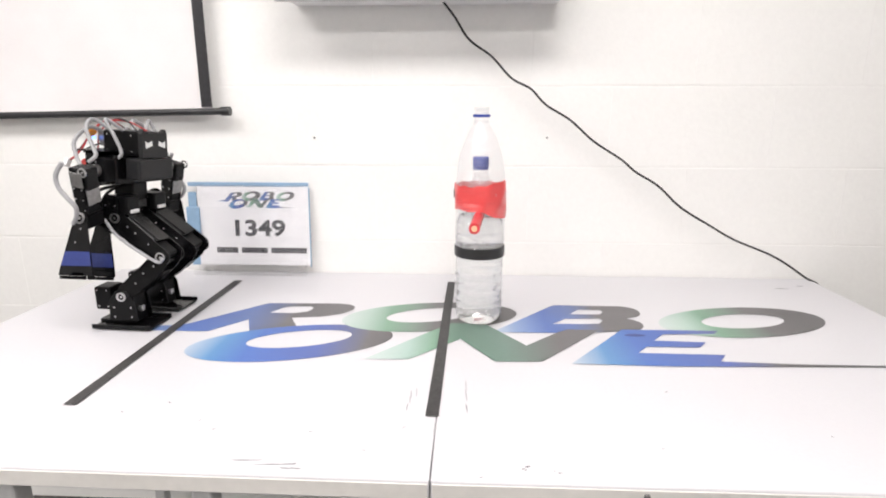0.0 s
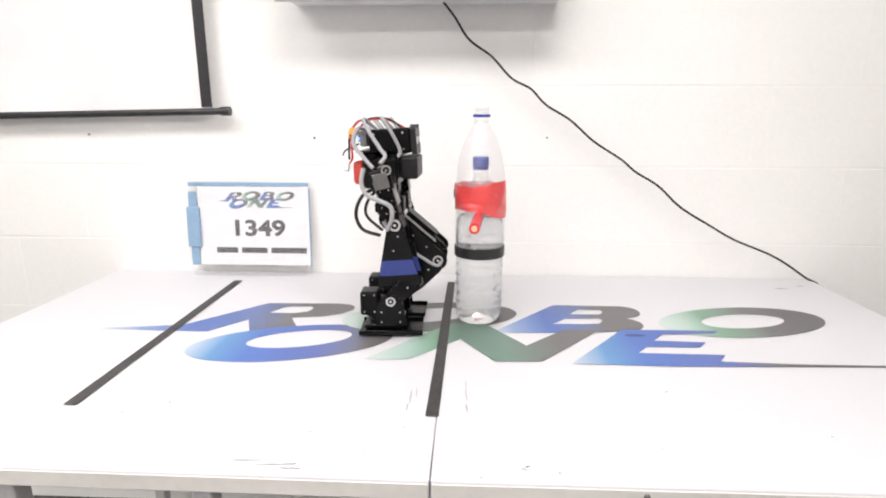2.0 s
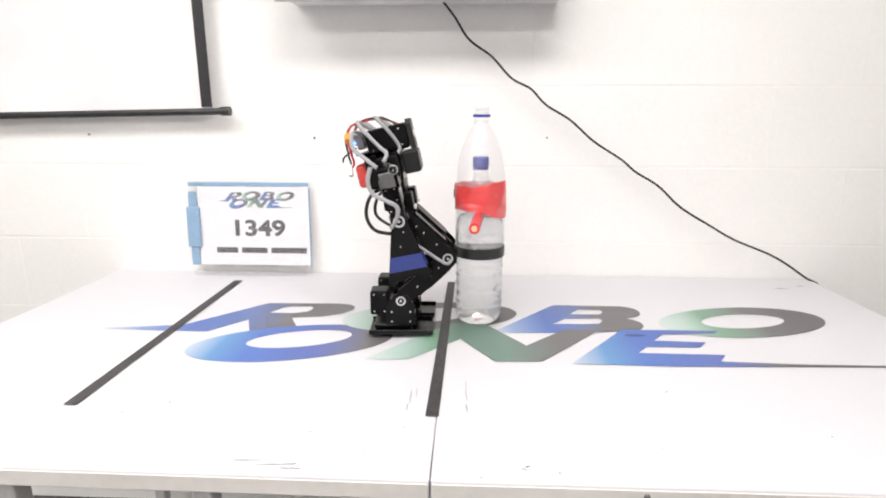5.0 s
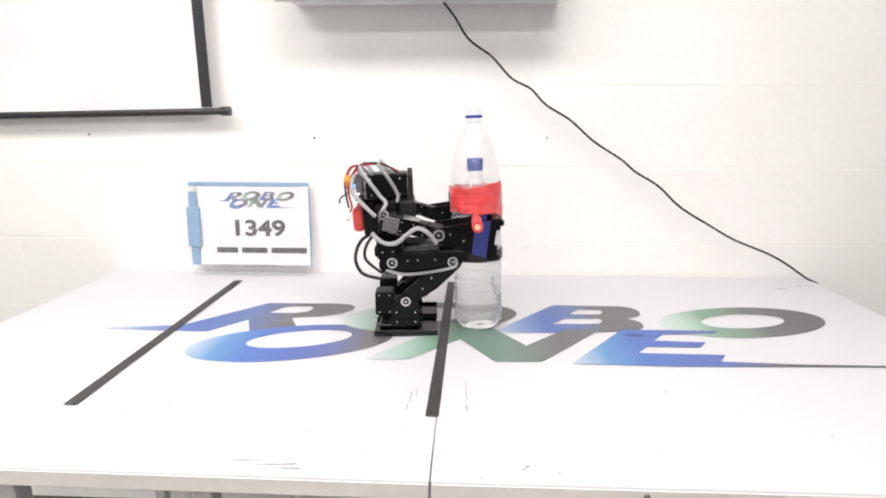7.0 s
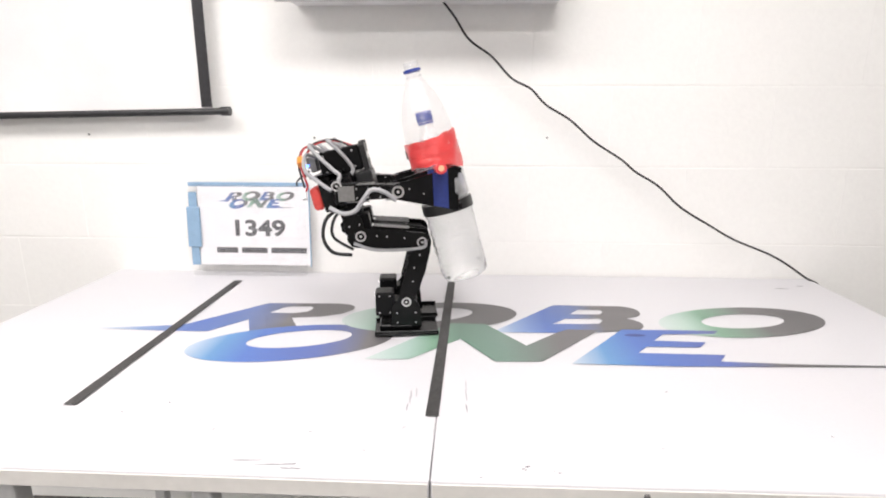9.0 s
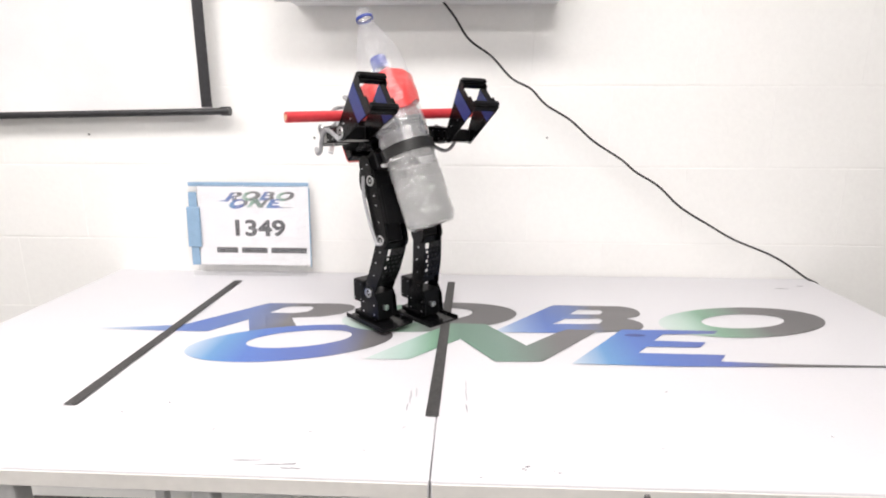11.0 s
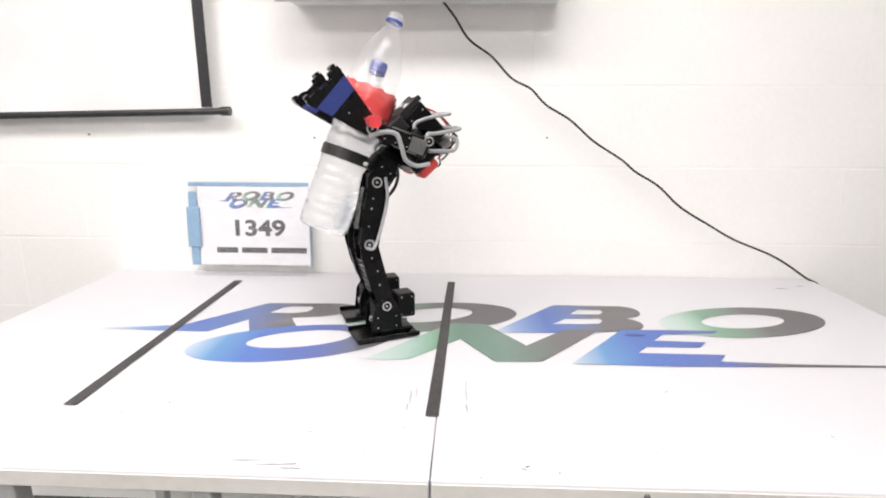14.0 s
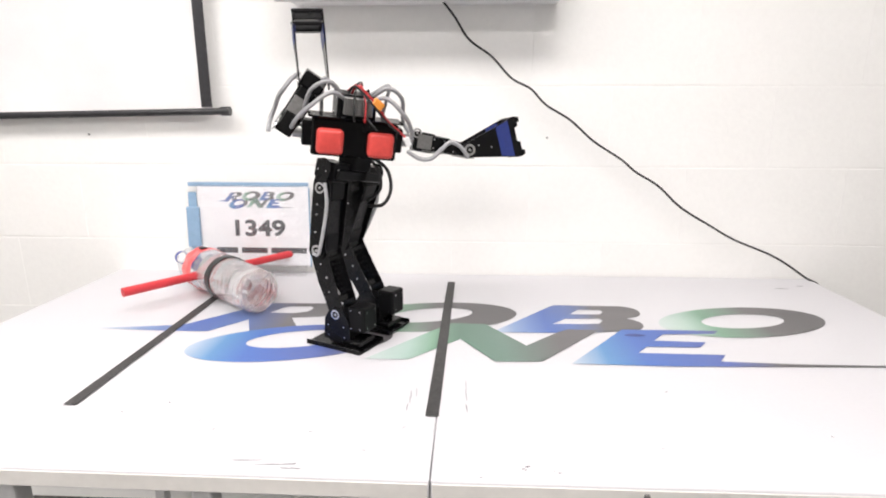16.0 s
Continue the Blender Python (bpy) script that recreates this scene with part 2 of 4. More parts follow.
def ceiling_panel(x, y):
    t = thing("ceiling_light", "flat white ceiling light panel", "ceiling light", "ceiling lights", pose(x, y, CEIL))
    b2 = bmesh.new()
    for dx, dy, sx, sy in ((0.6, 0, 0.03, 0.63), (-0.6, 0, 0.03, 0.63), (0, 0.3, 1.17, 0.03), (0, -0.3, 1.17, 0.03)):
        box(b2, (dx, dy, -0.016), (sx, sy, 0.03), 0.003)
    part("frame", b2, M_WHITE, t)
    part("diffuser", box(bmesh.new(), (0, 0, -0.012), (1.16, 0.56, 0.006)), M_DIFFUSER, t)


for lx, ly, lk in PANELS:
    ceiling_panel(lx, ly)

# ---------------------------------------------------------------- the two tables
SEAM, FRONT, BACK = -0.040, 0.583, 1.462


def table(x0, x1, front_legs):
    t = thing("table", "white laminate table pushed against the block wall", "table", "tables side by side", pose((x0 + x1) / 2, (FRONT + BACK) / 2, 0))
    w, d = x1 - x0, BACK - FRONT
    b2 = bmesh.new()
    box(b2, (0, 0, T - 0.014), (w, d, 0.028), 0.0025, seg=2)
    part("tabletop", b2, M_TABLE, t)
    b2 = bmesh.new()
    box(b2, (0, -d / 2 - 0.0008, T - 0.0145), (w - 0.004, 0.0022, 0.021), 0.0005)
    part("edge_band", b2, M_EDGE, t, "greyish front edge band")
    b2 = bmesh.new()
    box(b2, (0, d / 2 - 0.08, T - 0.055), (w - 0.16, 0.02, 0.05), 0.002)
    for lx in (-w / 2 + 0.08, w / 2 - 0.08):
        box(b2, (lx, 0.12, T - 0.055), (0.02, d - 0.42, 0.05), 0.002)
    part("apron", b2, M_STEEL, t)
    spots = [(lx, d / 2 - 0.09) for lx in (-w / 2 + 0.09, w / 2 - 0.09)] + [(lx - (x0 + x1) / 2, -d / 2 + 0.075) for lx in front_legs]
    for lx, ly in spots:
            part("leg", box(bmesh.new(), (lx, ly, (T - 0.03) / 2), (0.03, 0.03, T - 0.03), 0.004, seg=2), M_STEEL, t)
    return t


left = table(-0.968, SEAM - 0.0008, (-0.356, -0.635))
left.matrix_basis = Matrix.Translation((SEAM, FRONT, 0)) @ Matrix.Rotation(radians(-0.5), 4, "Z") @ Matrix.Translation((-SEAM, -FRONT, 0)) @ left.matrix_basis
right = table(SEAM + 0.0008, 0.906, (0.05, 0.80))
part("edge_plug", box(bmesh.new(), (0.216 - (SEAM + 0.0008 + 0.906) / 2, FRONT - (FRONT + BACK) / 2 - 0.0035, T - 0.012), (0.007, 0.004, 0.008), 0.001), M_GREY, right, "small grey plug in the front edge")


# ---------------------------------------------------------------- printed emblem and tape on the tables
def emblem(parent, m, k, lift):
    """Seven slanted shapes in two rows, with inks running from blue or green to grey."""
    def shape(name, outer, holes, kind, x0, x1):
        ob = part(name, flat(bmesh.new(), outer, holes), INKS[kind](x0, x1), parent)
        ob.matrix_basis = m @ Matrix.Translation((0, 0, lift + 0.00009 * len(laid)))
        laid.append(ob)
        return ob
    laid = []
    INKS = {
        "blue": lambda a, b: gradient("ink_blue_grey", ((0.0, PALE), (0.2, (0.21, 0.30, 0.50)), (0.45, BLUEINK), (0.68, (0.11, 0.16, 0.35)), (0.9, GREYINK), (1.0, GREYINK)), a, b),
        "green": lambda a, b: gradient("ink_green_grey", ((0.0, PALEGREEN), (0.22, (0.38, 0.50, 0.44)), (0.38, GREENINK), (0.58, (0.17, 0.23, 0.19)), (0.72, GREYINK), (1.0, (0.11, 0.105, 0.108))), a, b),
        "teal": lambda a, b: gradient("ink_teal", ((0.0, PALEGREEN), (0.2, (0.36, 0.49, 0.44)), (0.3, GREENINK), (0.42, (0.115, 0.20, 0.155)), (0.62, (0.14, 0.215, 0.18)), (0.86, GREYINK), (1.0, GREYINK)), a, b),
        "azure": lambda a, b: gradient("ink_azure", ((0.0, PALE), (0.18, (0.10, 0.25, 0.48)), (0.34, (0.070, 0.145, 0.43)), (0.66, (0.085, 0.125, 0.36)), (0.88, GREYINK), (1.0, (0.10, 0.095, 0.10))), a, b)}
    shape("emblem_shape", [(-0.754, 1.037), (-0.662, 1.050), (-0.596, 1.060), (-0.576, 1.067), (-0.450, 1.204), (-0.289, 1.208), (-0.261, 1.202), (-0.247, 1.187), (-0.248, 1.168), (-0.268, 1.142), (-0.307, 1.123),
                           (-0.369, 1.113), (-0.345, 1.066), (-0.427, 1.024), (-0.457, 1.099), (-0.515, 1.030), (-0.60, 1.029)],
          [[(-0.426, 1.142), (-0.408, 1.172), (-0.393, 1.184), (-0.348, 1.186), (-0.338, 1.175), (-0.345, 1.153), (-0.373, 1.141)]], "blue", -0.74, -0.33)
    shape("emblem_shape", oval(-0.329, 0.9855, 0.188, 0.0925, 0.81), [oval(-0.3185, 1.0015, 0.0965, 0.0465, 0.98)], "azure", -0.53, -0.14)
    shape("emblem_shape", oval(-0.074, 1.1355, 0.186, 0.0915, 0.6), [oval(-0.0755, 1.143, 0.0915, 0.046, 0.9)], "green", -0.27, 0.02)
    bump1 = [(0.345 + 0.038 * math.cos(a), 1.181 + 0.037 * math.sin(a)) for a in (math.radians(d) for d in range(90, -71, -20))]
    bump2 = [(0.318 + 0.050 * math.cos(a), 1.106 + 0.040 * math.sin(a)) for a in (math.radians(d) for d in range(60, -91, -20))]
    shape("emblem_shape", [(0.070, 1.051), (0.064, 1.063), (0.199, 1.219)] + bump1 + bump2 + [(0.268, 1.060), (0.180, 1.053)],
          [[(0.227, 1.161), (0.250, 1.191), (0.297, 1.190), (0.302, 1.178), (0.291, 1.163)], [(0.182, 1.102), (0.212, 1.133), (0.285, 1.137), (0.289, 1.124), (0.279, 1.108), (0.243, 1.104)]], "blue", 0.05, 0.31)
    shape("emblem_shape", oval(0.581, 1.1335, 0.180, 0.0895, 0.64), [oval(0.584, 1.1365, 0.090, 0.0425, 0.74)], "green", 0.39, 0.70)
    shape("emblem_shape", [(-0.178, 0.916), (-0.065, 1.054), (-0.027, 1.096), (0.043, 1.093), (0.116, 0.987), (0.182, 1.053), (0.206, 1.072), (0.272, 1.072), (0.258, 1.057), (0.137, 0.918), (0.053, 0.915), (-0.008, 1.013), (-0.100, 0.917)], [], "teal", -0.19, 0.24)
    shape("emblem_shape", [(0.187, 0.912), (0.316, 1.076), (0.507, 1.078), (0.495, 1.062), (0.390, 1.054), (0.364, 1.022), (0.460, 1.018), (0.439, 0.993), (0.341, 0.992), (0.317, 0.963), (0.472, 0.961), (0.451, 0.933),
                           (0.587, 0.927), (0.731, 0.928), (0.731, 0.922), (0.563, 0.916), (0.368, 0.909)], [], "azure", 0.18, 0.60)


decal = thing("table_emblem", "slanted blue green and grey emblem printed on the table", "decal")
emblem(decal, Matrix.Translation((0, 0, T)), 1.0, 0.0007)
b_ = part("ink_blot", flat(bmesh.new(), oval(0.334, 1.046, 0.021, 0.0065, 0.3, 24)), material("ink_blot", (0.035, 0.055, 0.22), 0.4), decal, "dark blue blot on the print")
b_.matrix_basis = Matrix.Translation((0, 0, T + 0.0016))
tagged(decal, kind="structure")


def tape(x_far, y_far, x_near, y_near, w):
    b2 = bmesh.new()
    d = (Vector((x_far, y_far, 0)) - Vector((x_near, y_near, 0)))
    n_, outl = 26, []
    rnd = random.Random(int(x_far * 1000) + 7)
    side = Vector((d.y, -d.x, 0)).normalized() * w / 2
    for s in (1, -1):
        seq = range(n_ + 1) if s == 1 else range(n_, -1, -1)
        for i in seq:
            p = Vector((x_near, y_near, 0)) + d * i / n_ + side * s * (1 + rnd.uniform(-0.03, 0.03))
            outl.append((p.x, p.y))
    slab(b2, outl, Matrix.Translation((0, 0, T + 0.0018)), 0.0005)
    tagged(finish("tape_strip", b2, M_TAPE), "black cloth tape stuck across the table top", "tape", "tape strips on the table")


tape(-0.589, 1.372, -0.589, 0.735, 0.020)
tape(-0.036, 1.385, -0.046, 0.727, 0.019)

bm = bmesh.new()
rnd = random.Random(4)
for sx, sy, w, l, a in ((-0.082, 0.789, 0.002, 0.030, 0.1), (-0.084, 0.755, 0.0018, 0.016, 0.0), (-0.075, 0.80, 0.0012, 0.02, 0.2), (0.003, 0.805, 0.0014, 0.04, 0.05), (0.004, 0.75, 0.0012, 0.03, 0.1),
                        (-0.24, 0.606, 0.040, 0.0014, 0.1), (-0.216, 0.598, 0.016, 0.0025, -0.1), (-0.271, 0.613, 0.030, 0.0012, 0.05), (-0.214, 0.608, 0.010, 0.0012, 0.6), (0.080, 0.614, 0.007, 0.004, 0.5),
                        (0.074, 0.609, 0.005, 0.003, 0.3), (0.117, 0.604, 0.005, 0.002, -0.6), (0.113, 0.607, 0.003, 0.0015, -0.4), (0.789, 1.368, 0.03, 0.004, 0.1), (0.838, 1.394, 0.02, 0.004, 0.0),
                        (-0.083, 0.696, 0.003, 0.003, 0.2), (-0.21, 0.68, 0.004, 0.002, 0.2), (-0.345, 0.681, 0.003, 0.002, 0.7), (-0.374, 0.702, 0.004, 0.0014, 0.4), (-0.5, 0.72, 0.003, 0.002, 0.7),
                        (-0.445, 0.75, 0.004, 0.0022, 0.1), (0.318, 0.816, 0.004, 0.002, 0.1), (0.021, 0.592, 0.004, 0.0015, 0.1), (0.50, 0.70, 0.003, 0.002, 0.1), (0.26, 0.66, 0.003, 0.0015, 0.4), (-0.13, 0.64, 0.003, 0.002, 0.3)):
    for k in range(3):
        ox, oy = rnd.uniform(-w, w) * 0.6, rnd.uniform(-l, l) * 0.6
        pts = [(0.5 * w * math.cos(2 * math.pi * i / 9) * rnd.uniform(0.5, 1), 0.5 * l * math.sin(2 * math.pi * i / 9) * rnd.uniform(0.5, 1)) for i in range(9)]
        slab(bm, pts, Matrix.Translation((sx + ox, sy + oy, T + 0.0005 + 0.0003 * k)) @ Matrix.Rotation(a, 4, "Z"), 0.0001)
tagged(finish("scuff_marks", bm, M_SCUFF), "small grey rubber scuffs on the table top", "scuff marks", kind="stuff")


# ---------------------------------------------------------------- things on the wall
def projection_screen():
    t = thing("projection_screen", "pulled-down white projection screen with black border", "screen", m=pose(0, 1.432, 0))
    lo, hi, r = T + 0.4362, 2.45, -0.642
    dip = math.tan(radians(1.15))
    b2 = bmesh.new()
    plate_xz(b2, [(r - 2.0, lo - 2.0 * dip), (r, lo), (r, hi), (r - 2.0, hi)], 0, 0.0014)
    part("screen_cloth", b2, M_SCREEN, t)
    b2 = bmesh.new()
    plate_xz(b2, [(r - 0.027, lo + 0.002), (r, lo + 0.002), (r, hi), (r - 0.027, hi)], -0.002, 0.0016)
    part("border", b2, M_BORDER, t, "black side border")
    b2 = bmesh.new()
    rod(b2, (r - 2.0, 0, lo - 0.008 - 2.0 * dip), (r + 0.03, 0, lo - 0.008), 0.0085, 20)
    part("bottom_bar", b2, M_BAR, t, "black tube along the lower edge", True)
    b2 = bmesh.new()
    rod(b2, (r + 0.022, 0, lo - 0.008), (r + 0.045, 0, lo - 0.0075), 0.0115, 20)
    part("end_cap", b2, M_BAR, t, "", True)
    part("case", box(bmesh.new(), (r - 1.0, 0.02, hi + 0.04), (2.16, 0.09, 0.09), 0.01, seg=2), M_WHITE, t)


projection_screen()


def wall_board():
    """A shallow board fixed above, of which only the lower rim hangs into view."""
    t = thing("wall_board", "white framed board mounted high on the wall", "board", m=pose(-0.105, 1.388, T + 0.670))
    w, h = 0.668, 0.5
    part("panel", box(bmesh.new(), (0, 0.02, h / 2), (w - 0.03, 0.115, h - 0.02), 0.003), M_WHITE, t)
    b2 = bmesh.new()
    box(b2, (0, -0.042, 0.006), (w, 0.022, 0.012), 0.002)
    box(b2, (0, -0.042, h), (w, 0.022, 0.012), 0.002)
    for s in (-1, 1):
        box(b2, (s * (w / 2 - 0.006), -0.042, h / 2 + 0.003), (0.012, 0.022, h - 0.0185), 0.002)
    part("frame", b2, M_STEEL, t, "thin light metal rim")


wall_board()

cable = [(-0.075, 0.700), (-0.064, 0.686), (-0.033, 0.648), (0.002, 0.597), (0.057, 0.558), (0.106, 0.508), (0.155, 0.482), (0.191, 0.446), (0.254, 0.408), (0.313, 0.358), (0.386, 0.312),
         (0.423, 0.282), (0.482, 0.247), (0.543, 0.193), (0.626, 0.144), (0.687, 0.110), (0.792, 0.067), (0.882, 0.011), (0.935, -0.03), (1.0, -0.2)]
cab = tagged(finish("power_cable", tube(bmesh.new(), [(x, 1.43 if z > 0.02 else 1.44, T + z) for x, z in cable], 0.0027, 8, 6), M_CABLE, smooth=True),
             "thin black cable slung down across the block wall", "cable")
for hx_, hz_ in ((-0.395, 0.362), (0.203, 0.364), (-0.994, 0.369)):
    b2 = bmesh.new()
    rod(b2, (hx_, WALL - 0.0045, T + hz_), (hx_, WALL + 0.004, T + hz_), 0.0027, 10)
    tagged(finish("wall_plug", b2, M_GREY), "small grey plug in a drilled wall hole", "wall plug", "wall plugs")


# ---------------------------------------------------------------- the name card in its stand
def letters(body, size, mat, parent, m, name):
    cu = bpy.data.curves.new(name, "FONT")
    cu.body, cu.size, cu.align_x, cu.align_y, cu.offset, cu.extrude = body, size, "CENTER", "CENTER", size * 0.032, 0.0002
    tmp = new("tmp_text", cu)
    bpy.context.view_layer.update()
    me = bpy.data.meshes.new_from_object(tmp.evaluated_get(bpy.context.evaluated_depsgraph_get()))
    bpy.data.objects.remove(tmp)
    me.materials.clear()
    me.materials.append(mat)
    ob = new(name, me)
    ob.parent, ob.matrix_basis = parent, m
    return ob


def card_stand():
    w, h = 0.322, 0.226
    t = thing("card_stand", "white entry card in a clear acrylic stand with blue folder edge", "sign", m=pose(-0.576, 1.436, T) @ pose(0, 0, 0, -4, 0, 0))
    up = pose(0, 0, 0.012, 90, 0, 0)
    part("card", box(bmesh.new(), (0.012, 0, 0.020 + h / 2), (w - 0.024, 0.002, h - 0.012), 0.0005), M_PAPER, t, "white printed paper")
    b2 = bmesh.new()
    box(b2, (0, -0.0008, 0.020 + h - 0.004), (w, 0.004, 0.011), 0.001)
    box(b2, (-w / 2 + 0.010, -0.0008, 0.020 + h * 0.5 - 0.01), (0.022, 0.004, h - 0.03), 0.001)
    box(b2, (w / 2 + 0.001, -0.0008, 0.020 + h * 0.5 - 0.005), (0.0026, 0.004, h - 0.014), 0.0005)
    part("folder", b2, M_FOLDER, t, "light blue film strip round the edge")
    part("clip", box(bmesh.new(), (-w / 2 + 0.012, -0.006, 0.020 + h * 0.48), (0.036, 0.006, 0.108), 0.0028, seg=2), M_FOLDER, t, "light blue clip bar")
    b2 = bmesh.new()
    box(b2, (0.012, -0.0045, 0.020 + h / 2), (w - 0.03, 0.0012, h - 0.01), 0.0003)
    part("cover_pane", b2, M_ACRYL, t, "clear acrylic front")
    part("foot_plate", box(bmesh.new(), (0, -0.010, 0.007), (w - 0.022, 0.028, 0.013), 0.001), M_ACRYL, t, "clear acrylic foot")
    part("back_lip", box(bmesh.new(), (0, 0.004, 0.0205), (w - 0.022, 0.0022, 0.012), 0.0005), M_ACRYL, t, "clear acrylic lip")
    letters("1349", 0.058, M_INK, t, pose(0.022, -0.0012, 0.020 + h * 0.46, 90, 0, 0) @ Matrix.Diagonal((1.28, 1, 1, 1)), "printed_number")
    x = -0.093
    for wid in (0.058, 0.070, 0.096):
        part("text_bar", box(bmesh.new(), (x + wid / 2, -0.0011, 0.020 + h * 0.205), (wid, 0.0006, 0.015), 0.0002), M_INK, t)
        x += wid + 0.010
    small = Matrix.Translation((0.022, -0.0012, 0.020 + h * 0.8)) @ Matrix.Rotation(radians(90), 4, "X") @ Matrix.Diagonal((0.139, 0.139, 1, 1)) @ Matrix.Translation((-0.03, -1.06, 0))
    emblem(t, small, 1, 0.0)


card_stand()


# ---------------------------------------------------------------- the bottle weight
BR = 0.0487


def bottle_weight():
    t = thing("bottle_weight", "two stacked clear water bottles taped together with a red carrying tube", "bottle")
    def waves(a, z):
        return (0.009 + 0.010 * min(1.0, z / 0.1)) * math.sin(z * 330 + 1.2 * math.sin(a)) + (0.03 * math.cos(5 * a) if z < 0.012 else 0.0) + 0.008 * math.sin(3 * a + z * 60)
    b2 = bmesh.new()
    prof = [(0.012, 0.010), (0.030, 0.002), (0.041, 0.003), (0.046, 0.010)] + [(BR * 0.975, 0.02 + 0.0047 * i) for i in range(40)] + [(0.046, 0.215), (0.042, 0.225)]
    rings = lathe(b2, prof, 40, waves)
    capped(b2, rings[0][::-1])
    capped(b2, rings[-1])
    part("water", b2, M_WATER, t, "clear water filling the lower bottle", True)
    b2 = bmesh.new()
    def ribs(a, z):
        return waves(a, z)
    lathe(b2, [(r + 0.0009, z - 0.0004) for r, z in prof[1:]], 40, ribs)
    part("lower_shell", b2, M_WALLP, t, "clear ribbed wall of the lower bottle", True)
    b2 = bmesh.new()
    lathe(b2, [(0.0445, 0.227), (0.041, 0.245), (0.033, 0.268), (0.021, 0.290), (0.0145, 0.304), (0.0142, 0.318)], 40)
    part("lower_shoulder", b2, M_SHELL, t, "clear tapering shoulder of the lower bottle", True)
    b2 = bmesh.new()
    def knurl(a, z):
        return 0.022 * math.cos(28 * a) if 0.323 < z < 0.339 else 0.0
    cap_rings = lathe(b2, [(0.0150, 0.3215), (0.0157, 0.3225), (0.0157, 0.3235), (0.0157, 0.3380), (0.0154, 0.3400), (0.0142, 0.3412)], 112, knurl)
    capped(b2, cap_rings[0][::-1])
    capped(b2, cap_rings[-1])
    part("cap", b2, M_CAP, t, "ribbed blue screw cap", True)
    b2 = bmesh.new()
    lathe(b2, [(0.0147, 0.3165), (0.0162, 0.3175), (0.0162, 0.3195), (0.0147, 0.3205)], 28)
    part("cap_ring", b2, M_CAP, t, "", True)
    b2 = bmesh.new()
    def dents(a, z):
        return 0.03 * math.sin(2 * a + 40 * z) * (0.3 < z < 0.39) + 0.012 * math.sin(3 * a + z * 90)
    lathe(b2, [(BR + 0.0012, 0.165 + 0.009 * i) for i in range(15)] + [(0.0485, 0.298), (0.0465, 0.316), (0.043, 0.336), (0.037, 0.357), (0.029, 0.379), (0.0205, 0.397), (0.0155, 0.405), (0.0142, 0.412), (0.0138, 0.436)], 48, dents)
    part("upper_shell", b2, M_SHELL, t, "clear cut-off bottle slipped over the lower one", True)
    b2 = bmesh.new()
    lathe(b2, [(0.0145, 0.4175), (0.0172, 0.4180), (0.0172, 0.4225), (0.0145, 0.423)], 28)
    part("neck_ring", b2, M_CAP, t, "blue tamper ring", True)
    b2 = bmesh.new()
    lathe(b2, [(0.0145, 0.407), (0.0165, 0.4085), (0.0145, 0.410)], 28)
    for zz in (0.427, 0.431, 0.435):
        lathe(b2, [(0.0138, zz - 0.0012), (0.0146, zz), (0.0138, zz + 0.0012)], 24)
    part("neck_thread", b2, M_SHELL, t, "", True)
    b2 = bmesh.new()
    ring, seg = [], 72
    for k in range(7):
        u, row = k / 6, []
        for i in range(seg):
            a = 2 * math.pi * i / seg
            flap = max(0.0, math.cos(a + 0.5)) ** 3
            low = 0.239 - 0.018 * flap + 0.0015 * math.sin(7 * a)
            high = 0.287 + 0.010 * flap + 0.0015 * math.sin(11 * a + 1)
            z = low + (high - low) * u
            r = BR + 0.0030 + 0.0008 * math.sin(4 * a + 120 * z) + 0.0007 * math.sin(9 * a - 90 * z) + 0.0012 * flap * math.sin(60 * z + 5 * a)
            row.append(b2.verts.new((r * math.cos(a), r * math.sin(a), z)))
        ring.append(row)
    for r0, r1 in zip(ring, ring[1:]):
        for i in range(seg):
            b2.faces.new((r0[i], r0[(i + 1) % seg], r1[(i + 1) % seg], r1[i]))
    part("label", b2, M_LABEL, t, "crumpled red label", True)
    b2 = bmesh.new()
    lathe(b2, [(BR + 0.0012, 0.141), (BR + 0.003, 0.142), (BR + 0.003, 0.162), (BR + 0.0012, 0.163)], 48)
    part("tape_band", b2, M_BAND, t, "black tape band", True)
    b2 = bmesh.new()
    box(b2, (-BR - 0.003, 0.006, 0.268), (0.004, 0.016, 0.017), 0.001)
    part("label_patch", b2, M_BAND, t, "small black patch on the label")
    b2 = bmesh.new()
    rod(b2, (-0.0145, -0.222, 0.2406), (0.012, 0.205, 0.212), 0.0092, 20, 0.0100)
    tubeob = part("carrying_tube", b2, M_ROD, t, "red carrying tube stuck through the bottle", True)
    b2 = bmesh.new()
    rod(b2, (-0.01454, -0.2226, 0.24064), (-0.0146, -0.2236, 0.2407), 0.0050, 16)
    part("tube_end", b2, M_ROD_IN, tubeob, "pale open end")
    return t


bottle = bottle_weight()


# ---------------------------------------------------------------- the robot
LEG, ANKLE, UPPER, FORE = 0.122, 0.065, 0.098, 0.111
HIPY, SHY, SHZ = 0.043, 0.100, 0.093


def screws(parent, spots, r=0.0016):
    b2 = bmesh.new()
    for p, d in spots:
        p, d = Vector(p), Vector(d)
        rod(b2, p - d * 0.001, p + d * 0.0012, r, 8)
    tagged(part("screws", b2, M_SILVER, parent, "bright screw heads"), kind="stuff")


